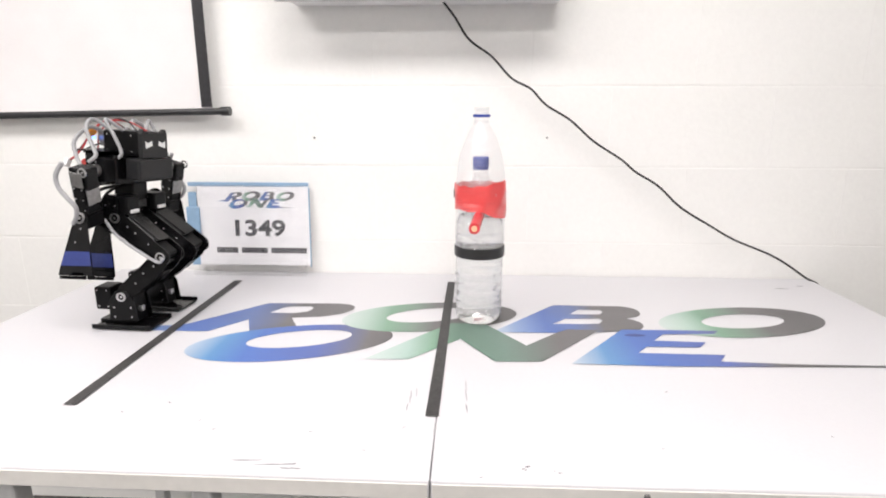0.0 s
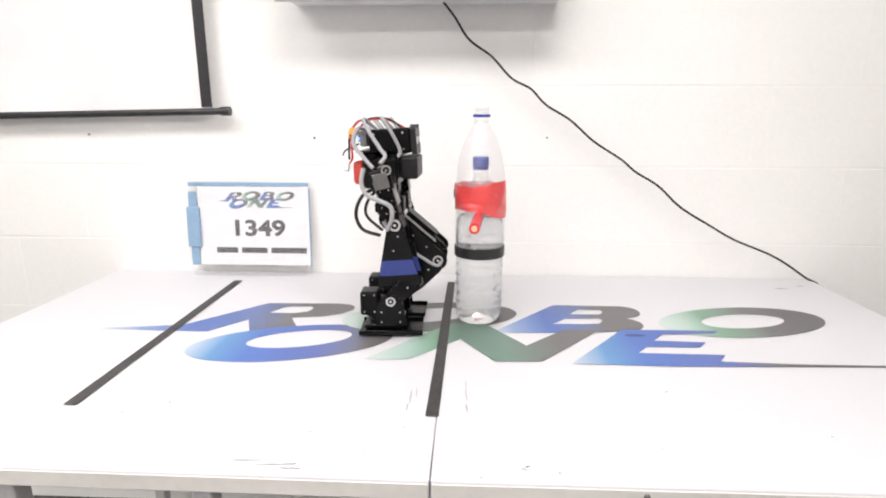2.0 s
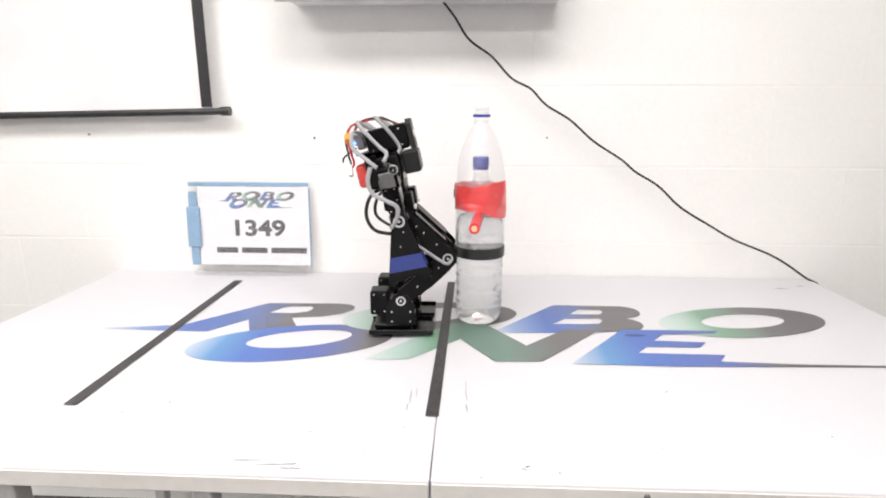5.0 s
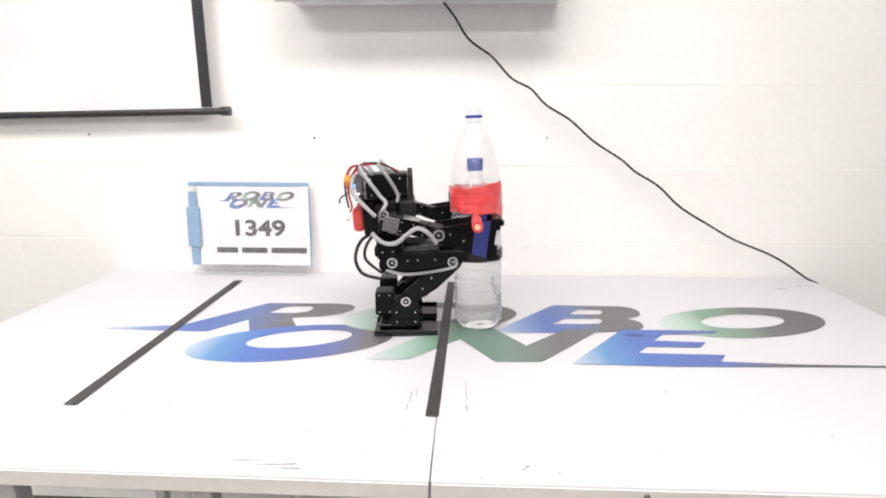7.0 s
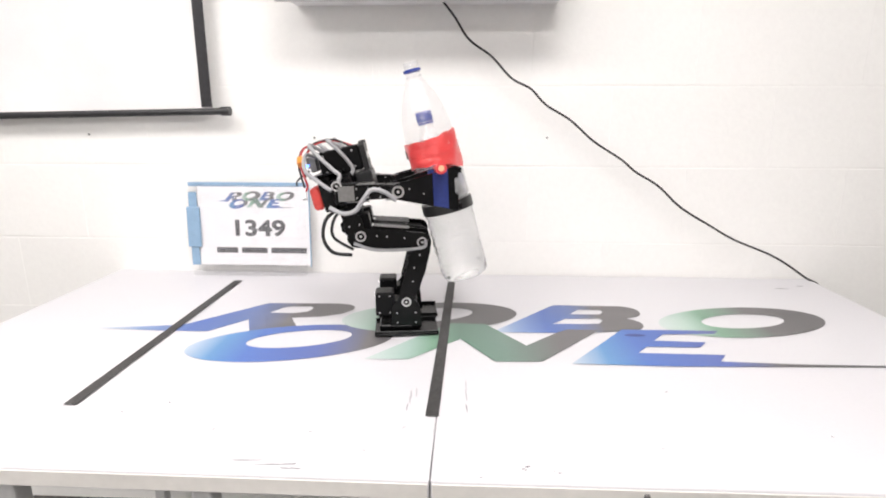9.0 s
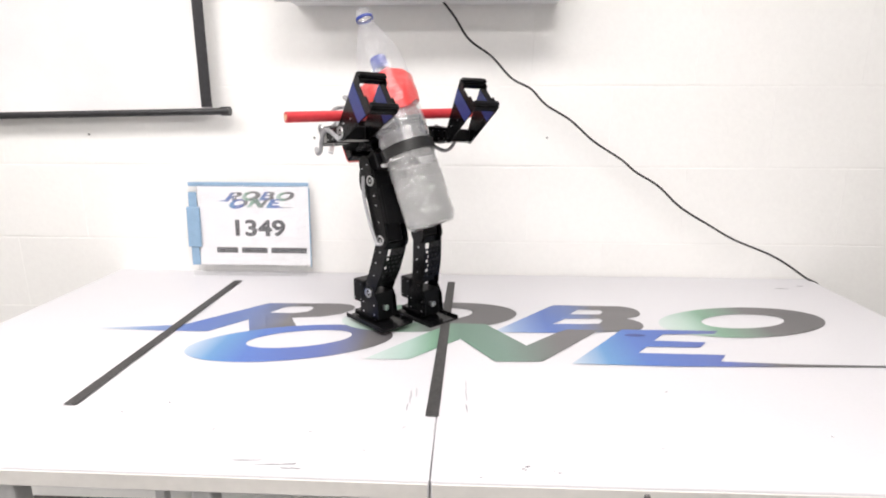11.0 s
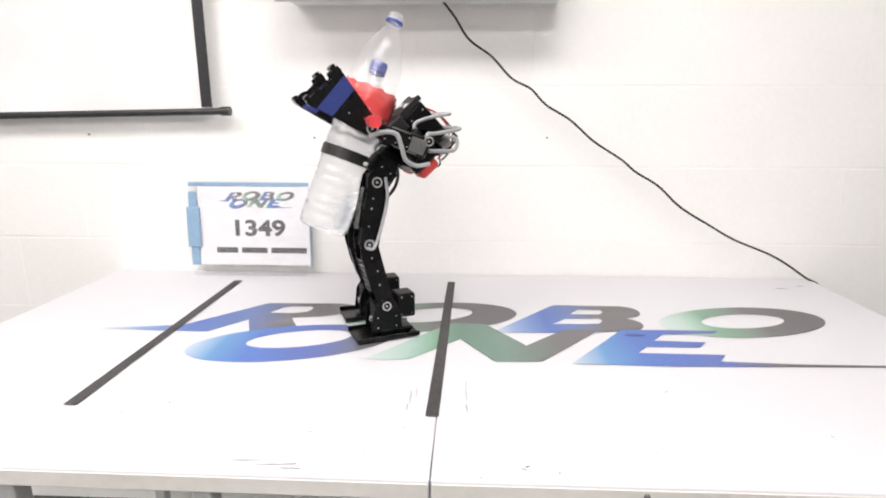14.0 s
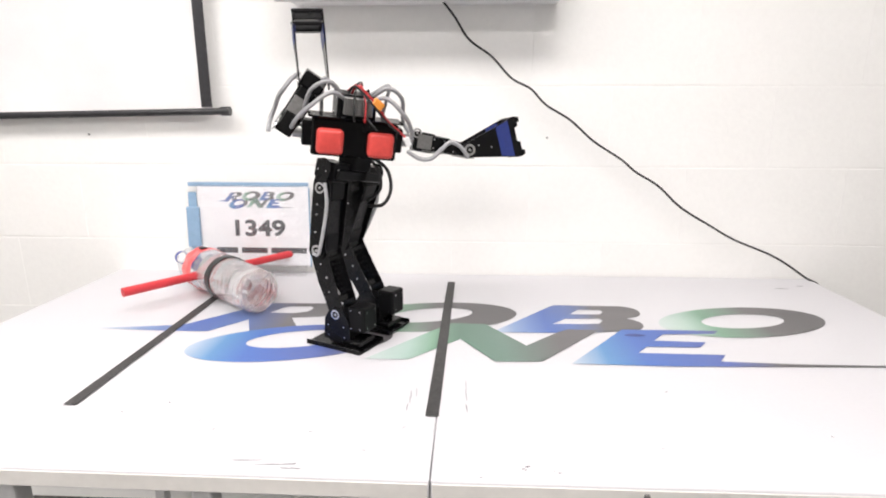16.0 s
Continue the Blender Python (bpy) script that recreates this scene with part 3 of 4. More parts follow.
def horn(parent, y, r=0.0115, p=(0, 0, 0)):
    """An open metal ring with a bolt in its middle, on a joint's axis."""
    b2 = bmesh.new()
    sgn, n = (1 if y > 0 else -1), 20
    loops = []
    for rad, off in ((r * 0.55, 0.0), (r * 0.58, 0.0022), (r * 0.84, 0.0022), (r * 0.88, 0.0)):
        loops.append([b2.verts.new((p[0] + rad * math.cos(2 * math.pi * i / n), y + sgn * off, p[2] + rad * math.sin(2 * math.pi * i / n))) for i in range(n)])
    for l0, l1 in zip(loops, loops[1:]):
        for i in range(n):
            b2.faces.new((l0[i], l0[(i + 1) % n], l1[(i + 1) % n], l1[i]))
    rod(b2, (p[0], y, p[2]), (p[0], y + sgn * 0.0018, p[2]), r * 0.22, 8)
    part("servo_horn", b2, M_SILVER, parent, "bright metal servo horn ring", True)


def capsule(z0, z1, w0, w1, n=7):
    out = []
    for i in range(n + 1):
        a = math.pi * i / n
        out.append((w0 * math.cos(a), z0 + w0 * math.sin(a)))
    for i in range(n + 1):
        a = math.pi + math.pi * i / n
        out.append((w1 * math.cos(a), z1 + w1 * math.sin(a)))
    return out


def make_thigh(root, s):
    b2 = bmesh.new()
    for y in (-0.0255, 0.0255):
        plate_xz(b2, capsule(0, -LEG, 0.0195, 0.018), y, 0.0025)
    box(b2, (0.004, 0, -LEG * 0.47), (0.032, 0.049, 0.072), 0.003)
    box(b2, (0.0215, 0, -LEG * 0.47), (0.0025, 0.036, 0.080), 0.0008)
    th = part("thigh", b2, M_BLACK, root)
    part("servo", box(bmesh.new(), (-0.002, 0, -0.008), (0.030, 0.040, 0.040), 0.003), M_SERVO, th)
    part("servo", box(bmesh.new(), (-0.001, 0, -LEG + 0.014), (0.026, 0.038, 0.038), 0.003), M_SERVO, th)
    spots = []
    for y in (-0.0270, 0.0270):
        for z in (-0.036, -0.055, -0.088):
            spots.append(((0.006 * (1 if int(z * 1000) % 40 else -1), y, z), (0, 1 if y > 0 else -1, 0)))
    screws(th, spots)
    horn(th, s * 0.0270, 0.012, (0.003, 0, -0.006))
    horn(th, s * 0.0270, 0.012, (0, 0, -LEG))
    b2 = bmesh.new()
    tube(b2, [(-0.010, s * 0.032, 0.006), (-0.019, s * 0.033, -0.03), (-0.017, s * 0.033, -0.075), (-0.009, s * 0.032, -LEG - 0.002), (0.004, s * 0.031, -LEG - 0.006)], 0.0032, 8)
    part("hose", b2, M_HOSE, th, "grey corrugated cable hose", True)
    return th


def make_shin(root, s):
    b2 = bmesh.new()
    outline = [(-0.017, 0.004), (-0.010, 0.014), (0.006, 0.016), (0.016, 0.006), (0.020, -0.015), (0.021, -0.060), (0.017, -0.088), (0.015, -LEG), (0.007, -LEG - 0.013), (-0.008, -LEG - 0.012), (-0.017, -LEG + 0.010), (-0.016, -0.06)]
    for y in (-0.0215, 0.0215):
        plate_xz(b2, outline, y, 0.0028)
    box(b2, (0, 0, -0.010), (0.022, 0.040, 0.016), 0.002)
    box(b2, (0.001, 0, -0.098), (0.020, 0.040, 0.014), 0.002)
    sh = part("shin", b2, M_BLACK, root)
    b2 = bmesh.new()
    z0, z1, holes = -0.026, -0.090, []
    for i in range(6):
        n = 4 if i % 2 == 0 else 3
        for k in range(n):
            cy, cz = (k - (n - 1) / 2) * 0.0095, z0 - 0.007 - i * 0.0100
            holes.append([(cy + 0.0036 * math.cos(math.pi * j / 4 + 0.39), cz + 0.0036 * math.sin(math.pi * j / 4 + 0.39)) for j in range(8)])
    flat(b2, [(-0.0198, z0), (-0.0198, z1), (0.0198, z1), (0.0198, z0)], holes)
    bmesh.ops.solidify(b2, geom=b2.faces[:], thickness=0.0016)
    bmesh.ops.transform(b2, matrix=Matrix.Translation((0.0195, 0, 0)) @ Matrix(((0, 0, 1, 0), (1, 0, 0, 0), (0, 1, 0, 0), (0, 0, 0, 1))), verts=b2.verts[:])
    part("perforated_plate", b2, M_BLACK, sh, "black plate with staggered rows of holes")
    screws(sh, [((0.002 * (-1) ** i, y * 0.0232, -0.026 - 0.027 * i), (0, y, 0)) for i in range(3) for y in (-1, 1)])
    return sh


def make_foot(root, s):
    b2 = bmesh.new()
    box(b2, (0, 0, -ANKLE + 0.003), (0.124, 0.078, 0.004), 0.001)
    for y in (-0.0375, 0.0375):
        box(b2, (0, y, -ANKLE + 0.0075), (0.124, 0.003, 0.006), 0.001)
    ft = part("foot", b2, M_BLACK, root, "flat black foot plate with raised rims")
    part("ankle_servo", box(bmesh.new(), (-0.002, 0, -0.028), (0.046, 0.044, 0.058), 0.003, seg=2), M_SERVO, ft)
    part("heel_servo", box(bmesh.new(), (-0.042, 0, -0.006), (0.036, 0.042, 0.048), 0.004, seg=2), M_SERVO, ft)
    b2 = bmesh.new()
    for y in (-0.0235, 0.0235):
        plate_xz(b2, [(-0.03, -0.05), (0.03, -0.05), (0.026, -0.01), (0.012, 0.012), (-0.012, 0.012), (-0.028, -0.01)], y, 0.002)
    box(b2, (-0.020, 0, -0.052), (0.065, 0.050, 0.010), 0.002)
    part("ankle_bracket", b2, M_BLACK, ft)
    horn(ft, s * 0.0247, 0.011)
    b2 = bmesh.new()
    rod(b2, (0.021, 0, -0.030), (0.027, 0, -0.030), 0.0065, 16)
    part("axle", b2, M_SILVER, ft, "bright ankle axle", True)
    spots = [((x, y * 0.0213, z), (0, y, 0)) for x in (-0.052, -0.032) for z in (-0.022, 0.012) for y in (-1, 1)]
    spots += [((x, y * 0.0247, z), (0, y, 0)) for x in (-0.018, 0.018) for z in (-0.042, -0.022) for y in (-1, 1)]
    spots += [((-0.0602, y, z), (-1, 0, 0)) for y in (-0.012, 0.012) for z in (-0.02, 0.01)]
    screws(ft, spots, 0.0014)
    return ft


def make_upper_arm(root, s):
    b2 = bmesh.new()
    box(b2, (0, 0, -0.012), (0.036, 0.030, 0.040), 0.003, seg=2)
    for y in (-0.0165, 0.0165):
        plate_xz(b2, capsule(-0.03, -UPPER + 0.012, 0.012, 0.012), y, 0.0022)
    ua = part("upper_arm", b2, M_BLACK, root)
    part("servo", box(bmesh.new(), (0, 0, -0.062), (0.026, 0.030, 0.036), 0.003), M_SERVO, ua)
    b2 = bmesh.new()
    box(b2, (0.0145, 0, -0.045), (0.002, 0.030, 0.032), 0.0005)
    box(b2, (0, s * 0.0185, -0.012), (0.026, 0.002, 0.028), 0.0005)
    part("bracket", b2, M_GREY, ua, "grey aluminium bracket")
    part("bracket", box(bmesh.new(), (-0.0152, 0, -0.030), (0.002, 0.032, 0.040), 0.0005), M_GREY, ua, "grey aluminium bracket")
    part("elbow_plate", box(bmesh.new(), (-0.0135, 0, -UPPER + 0.002), (0.002, 0.042, 0.034), 0.0005), M_GREY, ua, "grey aluminium plate over the elbow")
    part("elbow_servo", box(bmesh.new(), (0, 0, -UPPER + 0.004), (0.024, 0.040, 0.028), 0.003), M_SERVO, ua)
    horn(ua, s * 0.0155, 0.0105, (0.014, 0, 0.004))
    screws(ua, [((0.008 * (-1) ** i, y * 0.0178, -0.03 - 0.02 * (i // 2)), (0, y, 0)) for i in range(6) for y in (-1, 1)], 0.0014)
    b2 = bmesh.new()
    tube(b2, [(-0.022, s * 0.020, 0.018), (-0.032, s * 0.028, -0.004), (-0.028, s * 0.032, -0.026), (-0.008, s * 0.036, -0.042), (0.007, s * 0.036, -0.057), (0.002, s * 0.034, -0.078), (-0.014, s * 0.028, -UPPER + 0.001)], 0.0040, 8)
    part("hose", b2, M_HOSE, ua, "grey corrugated cable hose", True)
    return ua


def make_forearm(root, s):
    tip, half = FORE - 0.004, 0.039
    outline = [(-0.013, 0.005), (-0.009, 0.012), (0.0, 0.015), (0.009, 0.012), (0.013, 0.005), (half - 0.002, -tip + 0.012), (half, -tip), (0.020, -tip - 0.001), (0.018, -tip + 0.006), (-0.008, -tip + 0.006), (-0.010, -tip), (-half, -tip), (-half + 0.002, -tip + 0.012)]
    b2 = bmesh.new()
    for y in (-0.025, 0.025):
        plate_xz(b2, outline, y, 0.0022)
    fa = part("forearm", b2, M_BLACK, root, "open fork of two black plates flaring to the tip")
    horn(fa, s * 0.0262, 0.0125)
    for x in (-half + 0.007, half - 0.007):
        part("cross_bar", box(bmesh.new(), (x, 0, -tip + 0.006), (0.014, 0.0476, 0.012), 0.002), M_BLACK, fa)
        part("grip_pad", box(bmesh.new(), (x, 0, -tip - 0.0035), (0.010, 0.053, 0.006), 0.0015), M_SERVO, fa)
    for y in (-1, 1):
        f0, f1 = 0.58, 0.83
        w0, w1 = 0.0125 + (half - 0.0125) * f0, 0.0125 + (half - 0.0125) * f1
        b2 = bmesh.new()
        plate_xz(b2, [(-w0, -tip * f0), (w0, -tip * f0), (w1, -tip * f1), (-w1, -tip * f1)], y * 0.025, 0.0036)
        part("blue_tape", b2, M_BLUE, fa, "band of dark blue tape")
    screws(fa, [((x, y * 0.0262, z), (0, y, 0)) for x, z in ((0.004, -0.02), (-0.006, -0.045)) for y in (-1, 1)], 0.0014)
    return fa


def make_pelvis(root):
    b2 = bmesh.new()
    box(b2, (-0.004, 0, 0.022), (0.046, 0.118, 0.020), 0.003)
    for y in (-HIPY, HIPY):
        plate_xz(b2, capsule(0.028, 0.0, 0.018, 0.014), y - 0.027, 0.002)
        plate_xz(b2, capsule(0.028, 0.0, 0.018, 0.014), y + 0.027, 0.002)
    pv = part("pelvis", b2, M_BLACK, root)
    for y in (-HIPY, HIPY):
        part("hip_servo", box(bmesh.new(), (0.004, y, 0.024), (0.050, 0.040, 0.034), 0.003, seg=2), M_SERVO, pv)
        b2 = bmesh.new()
        box(b2, (0.031, y, 0.012), (0.004, 0.024, 0.007), 0.001)
        part("plug", b2, M_WHITE, pv, "small white connector")
    part("waist_servo", box(bmesh.new(), (-0.006, 0, 0.048), (0.042, 0.046, 0.034), 0.003, seg=2), M_SERVO, pv)
    screws(pv, [((x, y * 0.0715, 0.024), (0, y, 0)) for x in (-0.01, 0.01) for y in (-1, 1)], 0.0015)
    b2 = bmesh.new()
    tube(b2, [(-0.010, -0.030, 0.060), (-0.050, -0.040, 0.045), (-0.066, -0.045, 0.010), (-0.055, -0.045, -0.022), (-0.020, -0.045, -0.035)], 0.0034, 8)
    tube(b2, [(-0.010, -0.020, 0.062), (-0.040, -0.030, 0.038), (-0.048, -0.036, 0.005), (-0.015, -0.045, -0.025)], 0.0030, 8)
    part("cable_loop", b2, M_CABLE, pv, "black cable loop behind the hips", True)
    return pv


def make_torso(root):
    b2 = bmesh.new()
    box(b2, (-0.006, 0, 0.075), (0.034, 0.040, 0.040), 0.003)
    box(b2, (0.002, 0, SHZ), (0.040, 0.135, 0.056), 0.004, seg=2)
    box(b2, (-0.030, 0, SHZ), (0.024, 0.150, 0.066), 0.003)
    box(b2, (-0.022, 0, SHZ + 0.035), (0.060, 0.165, 0.003), 0.001)
    to = part("torso", b2, M_BLACK, root)
    part("chest_plate", box(bmesh.new(), (0.041, 0, SHZ + 0.002), (0.032, 0.096, 0.042), 0.004, seg=2), M_COVER, to, "dark grey boxy chest cover")
    for s in (-1, 1):
        part("shoulder_servo", box(bmesh.new(), (0, s * 0.076, SHZ), (0.038, 0.028, 0.044), 0.003, seg=2), M_SERVO, to)
        b2 = bmesh.new()
        rod(b2, (0, s * 0.088, SHZ), (0, s * 0.106, SHZ), 0.012, 20)
        part("shoulder_axle", b2, M_GREY, to, "grey shoulder axle", True)
        b2 = bmesh.new()
        box(b2, (-0.052, s * 0.044, SHZ - 0.005), (0.021, 0.046, 0.044), 0.0075, seg=3)
        part("battery", b2, M_FOAM, to, "battery pack wrapped in red film", True)
        b2 = bmesh.new()
        tube(b2, [(-0.020, s * 0.028, 0.166), (-0.040, s * 0.050, 0.186), (-0.030, s * 0.078, 0.170), (-0.006, s * 0.088, 0.134), (0.004, s * 0.094, 0.121), (-0.004, s * 0.104, 0.108)], 0.0037, 8)
        tube(b2, [(-0.034, s * 0.018, 0.156), (-0.052, s * 0.046, 0.170), (-0.056, s * 0.080, 0.145), (-0.034, s * 0.100, 0.119), (-0.016, s * 0.108, 0.100)], 0.0037, 8)
        tube(b2, [(0.010, s * 0.030, 0.168), (-0.006, s * 0.056, 0.188), (0.012, s * 0.058, 0.160), (0.026, s * 0.056, 0.128), (0.020, s * 0.058, 0.116)], 0.0034, 8)
        part("hose", b2, M_HOSE, to, "grey corrugated cable hose", True)
    b2 = bmesh.new()
    tube(b2, [(-0.03, 0.01, 0.170), (-0.055, 0.004, 0.185), (-0.070, -0.022, 0.165), (-0.066, -0.050, 0.134), (-0.060, -0.075, 0.116), (-0.064, -0.085, 0.108)], 0.0020, 6)
    tube(b2, [(0.030, 0.012, 0.167), (0.0, 0.0, 0.183), (-0.040, -0.004, 0.184), (-0.066, -0.010, 0.158), (-0.072, -0.010, 0.128)], 0.0017, 6)
    part("red_wire", b2, M_REDWIRE, to, "thin red wire", True)
    b2 = bmesh.new()
    tube(b2, [(-0.03, 0.016, 0.170), (-0.060, 0.008, 0.184), (-0.074, -0.018, 0.162), (-0.072, -0.046, 0.134), (-0.066, -0.073, 0.115)], 0.0020, 6)
    tube(b2, [(0.026, -0.012, 0.167), (0.0, -0.01, 0.186), (-0.044, 0.004, 0.186), (-0.070, 0.010, 0.156), (-0.074, 0.008, 0.128)], 0.0017, 6)
    tube(b2, [(-0.06, -0.01, 0.140), (-0.085, -0.02, 0.128), (-0.088, -0.03, 0.119)], 0.0017, 6)
    part("black_wire", b2, M_CABLE, to, "thin black wire", True)
    part("battery_plug", box(bmesh.new(), (-0.068, -0.030, 0.160), (0.012, 0.020, 0.015), 0.002, turn=Matrix.Rotation(0.6, 3, "X")), M_ORANGE, to, "orange battery plug")
    part("wire_plug", box(bmesh.new(), (-0.068, -0.088, 0.102), (0.008, 0.010, 0.016), 0.001, turn=Matrix.Rotation(-0.5, 3, "X")), M_WHITE, to, "small white connector")
    b2 = bmesh.new()
    box(b2, (-0.048, 0.0, 0.150), (0.014, 0.050, 0.030), 0.002)
    for i in range(5):
        box(b2, (-0.057, -0.018 + 0.009 * i, 0.154), (0.006, 0.005, 0.020))
    part("control_board", b2, M_GREY, to, "grey control board with pins")
    part("led", box(bmesh.new(), (-0.057, -0.034, 0.150), (0.004, 0.005, 0.005)), M_LED, to, "small blue light")
    screws(to, [((0.0, s * 0.0905, SHZ + z), (0, s, 0)) for s in (-1, 1) for z in (-0.016, 0.016)], 0.002)
    return to


def make_head(root):
    b2 = bmesh.new()
    box(b2, (0.004, 0, 0.158), (0.080, 0.068, 0.048), 0.004, seg=2)
    box(b2, (0.0, 0, 0.131), (0.040, 0.040, 0.010), 0.001)
    hd = part("head", b2, M_SERVO, root, "black boxy head")
    b2 = bmesh.new()
    # pointed face plate with two square eye openings
    yz = Matrix.Translation((0.050, 0, 0)) @ Matrix(((0, 0, 1, 0), (1, 0, 0, 0), (0, 1, 0, 0), (0, 0, 0, 1)))
    slab(b2, [(-0.034, 0.131), (0.034, 0.131), (0.034, 0.178), (0.030, 0.187), (0.021, 0.180), (-0.021, 0.180), (-0.030, 0.187), (-0.034, 0.178)], yz, 0.010)
    part("face_plate", b2, M_COVER, hd, "black face plate with pointed corners")
    for s in (-1, 1):
        b2 = bmesh.new()
        slab(b2, [(s * 0.008, 0.155), (s * 0.026, 0.150), (s * 0.027, 0.164), (s * 0.020, 0.160), (s * 0.010, 0.164)], Matrix.Translation((0.0058, 0, 0)) @ yz, 0.001)
        part("eye", b2, M_WHITE, hd, "pale eye cut-out")
    screws(hd, [((x, s * 0.0342, 0.158 + z), (0, s, 0)) for s in (-1, 1) for x in (-0.025, 0.03) for z in (-0.015, 0.015)], 0.002)
    return hd


robot = thing("humanoid_robot", "black aluminium humanoid robot with servo joints and grey hoses", "robot")
BODY = {"pelvis": make_pelvis(robot), "torso": make_torso(robot), "head": make_head(robot)}
for key_, s_ in (("L", 1), ("R", -1)):
    BODY["thigh" + key_] = make_thigh(robot, s_)
    BODY["shin" + key_] = make_shin(robot, s_)
    BODY["foot" + key_] = make_foot(robot, s_)
    BODY["upper" + key_] = make_upper_arm(robot, s_)
    BODY["fore" + key_] = make_forearm(robot, s_)


# ---------------------------------------------------------------- the blocks of the back wall
def wall_blocks():
    """Courses 0.2 m high, blocks 0.4 m long, in running bond; joints lie 4 mm behind the faces."""
    top = T + 0.4909
    b2 = bmesh.new()
    box(b2, (0, 0, 0), (0.39994, 0.010, 0.1950), 0.0004)
    me = bpy.data.meshes.new("block")
    b2.to_mesh(me)
    b2.free()
    me.materials.append(M_BLOCK)
    rnd = random.Random(11)
    for row in range(-6, 7):
        zc = top - 0.1 - 0.2 * row
        if zc < 0.1 or zc > CEIL - 0.1:
            continue
        for k in range(-8, 8):
            xc = 0.4 * k + (0.2 if row % 2 else 0.0) + 0.561
            if abs(xc) > 2.9:
                continue
            ob = new("block", me)
            ob.parent = wall_back
            ob.matrix_basis = pose(xc, WALL + 0.005 + rnd.uniform(0, 0.0004), zc)


wall_blocks()


# ---------------------------------------------------------------- what moves
NEUTRAL = dict(x=-0.115, y=1.10, yaw=0.0, hx=0.0, hz=0.222, lean=0.0, waist=0.0, head=0.0, roll=0.0,
               flx=0.0, fly=0.055, flz=0.0, flt=0.0, frx=0.0, fry=-0.055, frz=0.0, frt=0.0,
               uL=3.0, oL=3.0, wL=3.0, vL=0.0, tL=0.0, uR=3.0, oR=3.0, wR=3.0, vR=0.0, tR=0.0,
               bx=0.10, by=0.0, bz=0.0, bt=0.0, br=0.0, bw=0.0)
STANCES = []


def key(t, **given):
    """A pose of the robot at t seconds; what is not given stays as in the key before."""
    base = dict(STANCES[-1][1]) if STANCES else dict(NEUTRAL)
    for name in ("u", "o", "w", "v", "t"):
        if name in given:
            base[name + "L"] = base[name + "R"] = given.pop(name)
    base.update(given)
    STANCES.append((t, base))


key(0.0, x=-0.686, y=1.118, yaw=-3.9, hx=0.001, hz=0.221, lean=3.6, waist=-7.1, head=-0.4, roll=-2.5, frx=0.004, frt=0.6, uL=-15, oL=4, wL=-14, vL=9, uR=-9.6, oR=-13, wR=2.2, vR=15.6, tR=1.3)
key(0.3, x=-0.69, y=1.114, yaw=-2.6, hx=0.009, hz=0.216, lean=1.4, waist=-7.6, head=-2.8, roll=-2.3, frx=0.001, fry=-0.058, frt=1.8, uR=-13.7, oR=-19.3, wR=0, vR=15.9, tR=5.7)
key(0.5, x=-0.683, y=1.111, yaw=-1.7, hx=0.013, hz=0.213, lean=-3.2, waist=-7.9, head=-4.3, roll=-2.1, flx=0.05, frx=-0.016, fry=-0.06, frt=2.6, uL=-9, wL=-10, uR=-10.3, oR=-23.5, wR=2.6, vR=12.1, tR=8.6)
key(0.6, x=-0.624, yaw=-2.2, hx=0.01, lean=-2.2, waist=-7, head=-4.9, roll=-1.8, flx=0, frx=0, fry=-0.058, frt=2, uR=-9.3, oR=-22.4, wR=0.9, vR=11.3, tR=7.1)
key(0.8, x=-0.517, y=1.112, yaw=-3.4, hx=0.004, lean=1.7, waist=-5.3, head=-6, roll=-1.1, frx=0.004, fry=-0.054, frz=0.001, frt=0.7, uL=-8, wL=-8, uR=-6.3, oR=-20.4, wR=-0.6, vR=13.8, tR=4.1)
key(1.0, x=-0.442, yaw=-4.6, hx=-0.003, lean=-0.4, waist=-3.6, head=-7.1, roll=-0.5, frx=0.008, fry=-0.049, frz=0.002, frt=-0.6, uR=-4.2, oR=-18.3, wR=-4, vR=12.2, tR=1)
key(1.2, x=-0.336, y=1.111, yaw=-2, hx=-0.012, hz=0.219, lean=0.1, waist=-2, head=-4.1, roll=-0.2, frx=0.013, fry=-0.05, frz=0.001, frt=-0.2, uR=-8.1, oR=-13.3, wR=-5.1, vR=12.9, tR=0.9)
key(1.4, x=-0.248, y=1.11, yaw=0.6, hx=-0.021, hz=0.224, lean=0.6, waist=-0.4, head=-1.2, roll=0, frx=0.018, frt=0.1, uL=0, wL=0, uR=-3.9, oR=-8.3, wR=1.8, vR=13.6, tR=0.8)
key(1.5, x=-0.193, y=1.106, yaw=1.9, hx=-0.026, hz=0.227, lean=0.8, waist=0.4, head=0.3, roll=0.2, frx=0.021, frz=0, frt=0.3, uL=1.7, wL=1, vL=7.3, uR=-4.1, oR=-5.8, wR=2.3, vR=12.2, tR=0.7)
key(1.7, x=-0.131, y=1.103, yaw=1.2, hx=-0.013, lean=0.1, waist=-0.4, head=-1, roll=-0.2, frx=0.013, fry=-0.051, frz=0.001, frt=1.1, uL=4, wL=2, vL=2, uR=4.4, oR=-4.7, wR=3.8, vR=7.7, tR=1.2)
key(2.0, x=-0.147, y=1.108, yaw=0.2, hx=0, hz=0.226, lean=-1, waist=-1.5, head=-2.9, roll=-0.7, frx=0.001, fry=-0.054, frz=0.002, frt=2.2, uL=6, oL=3, vL=1, uR=15.8, oR=-4.1, wR=4.7, vR=7.8, tR=1.9)
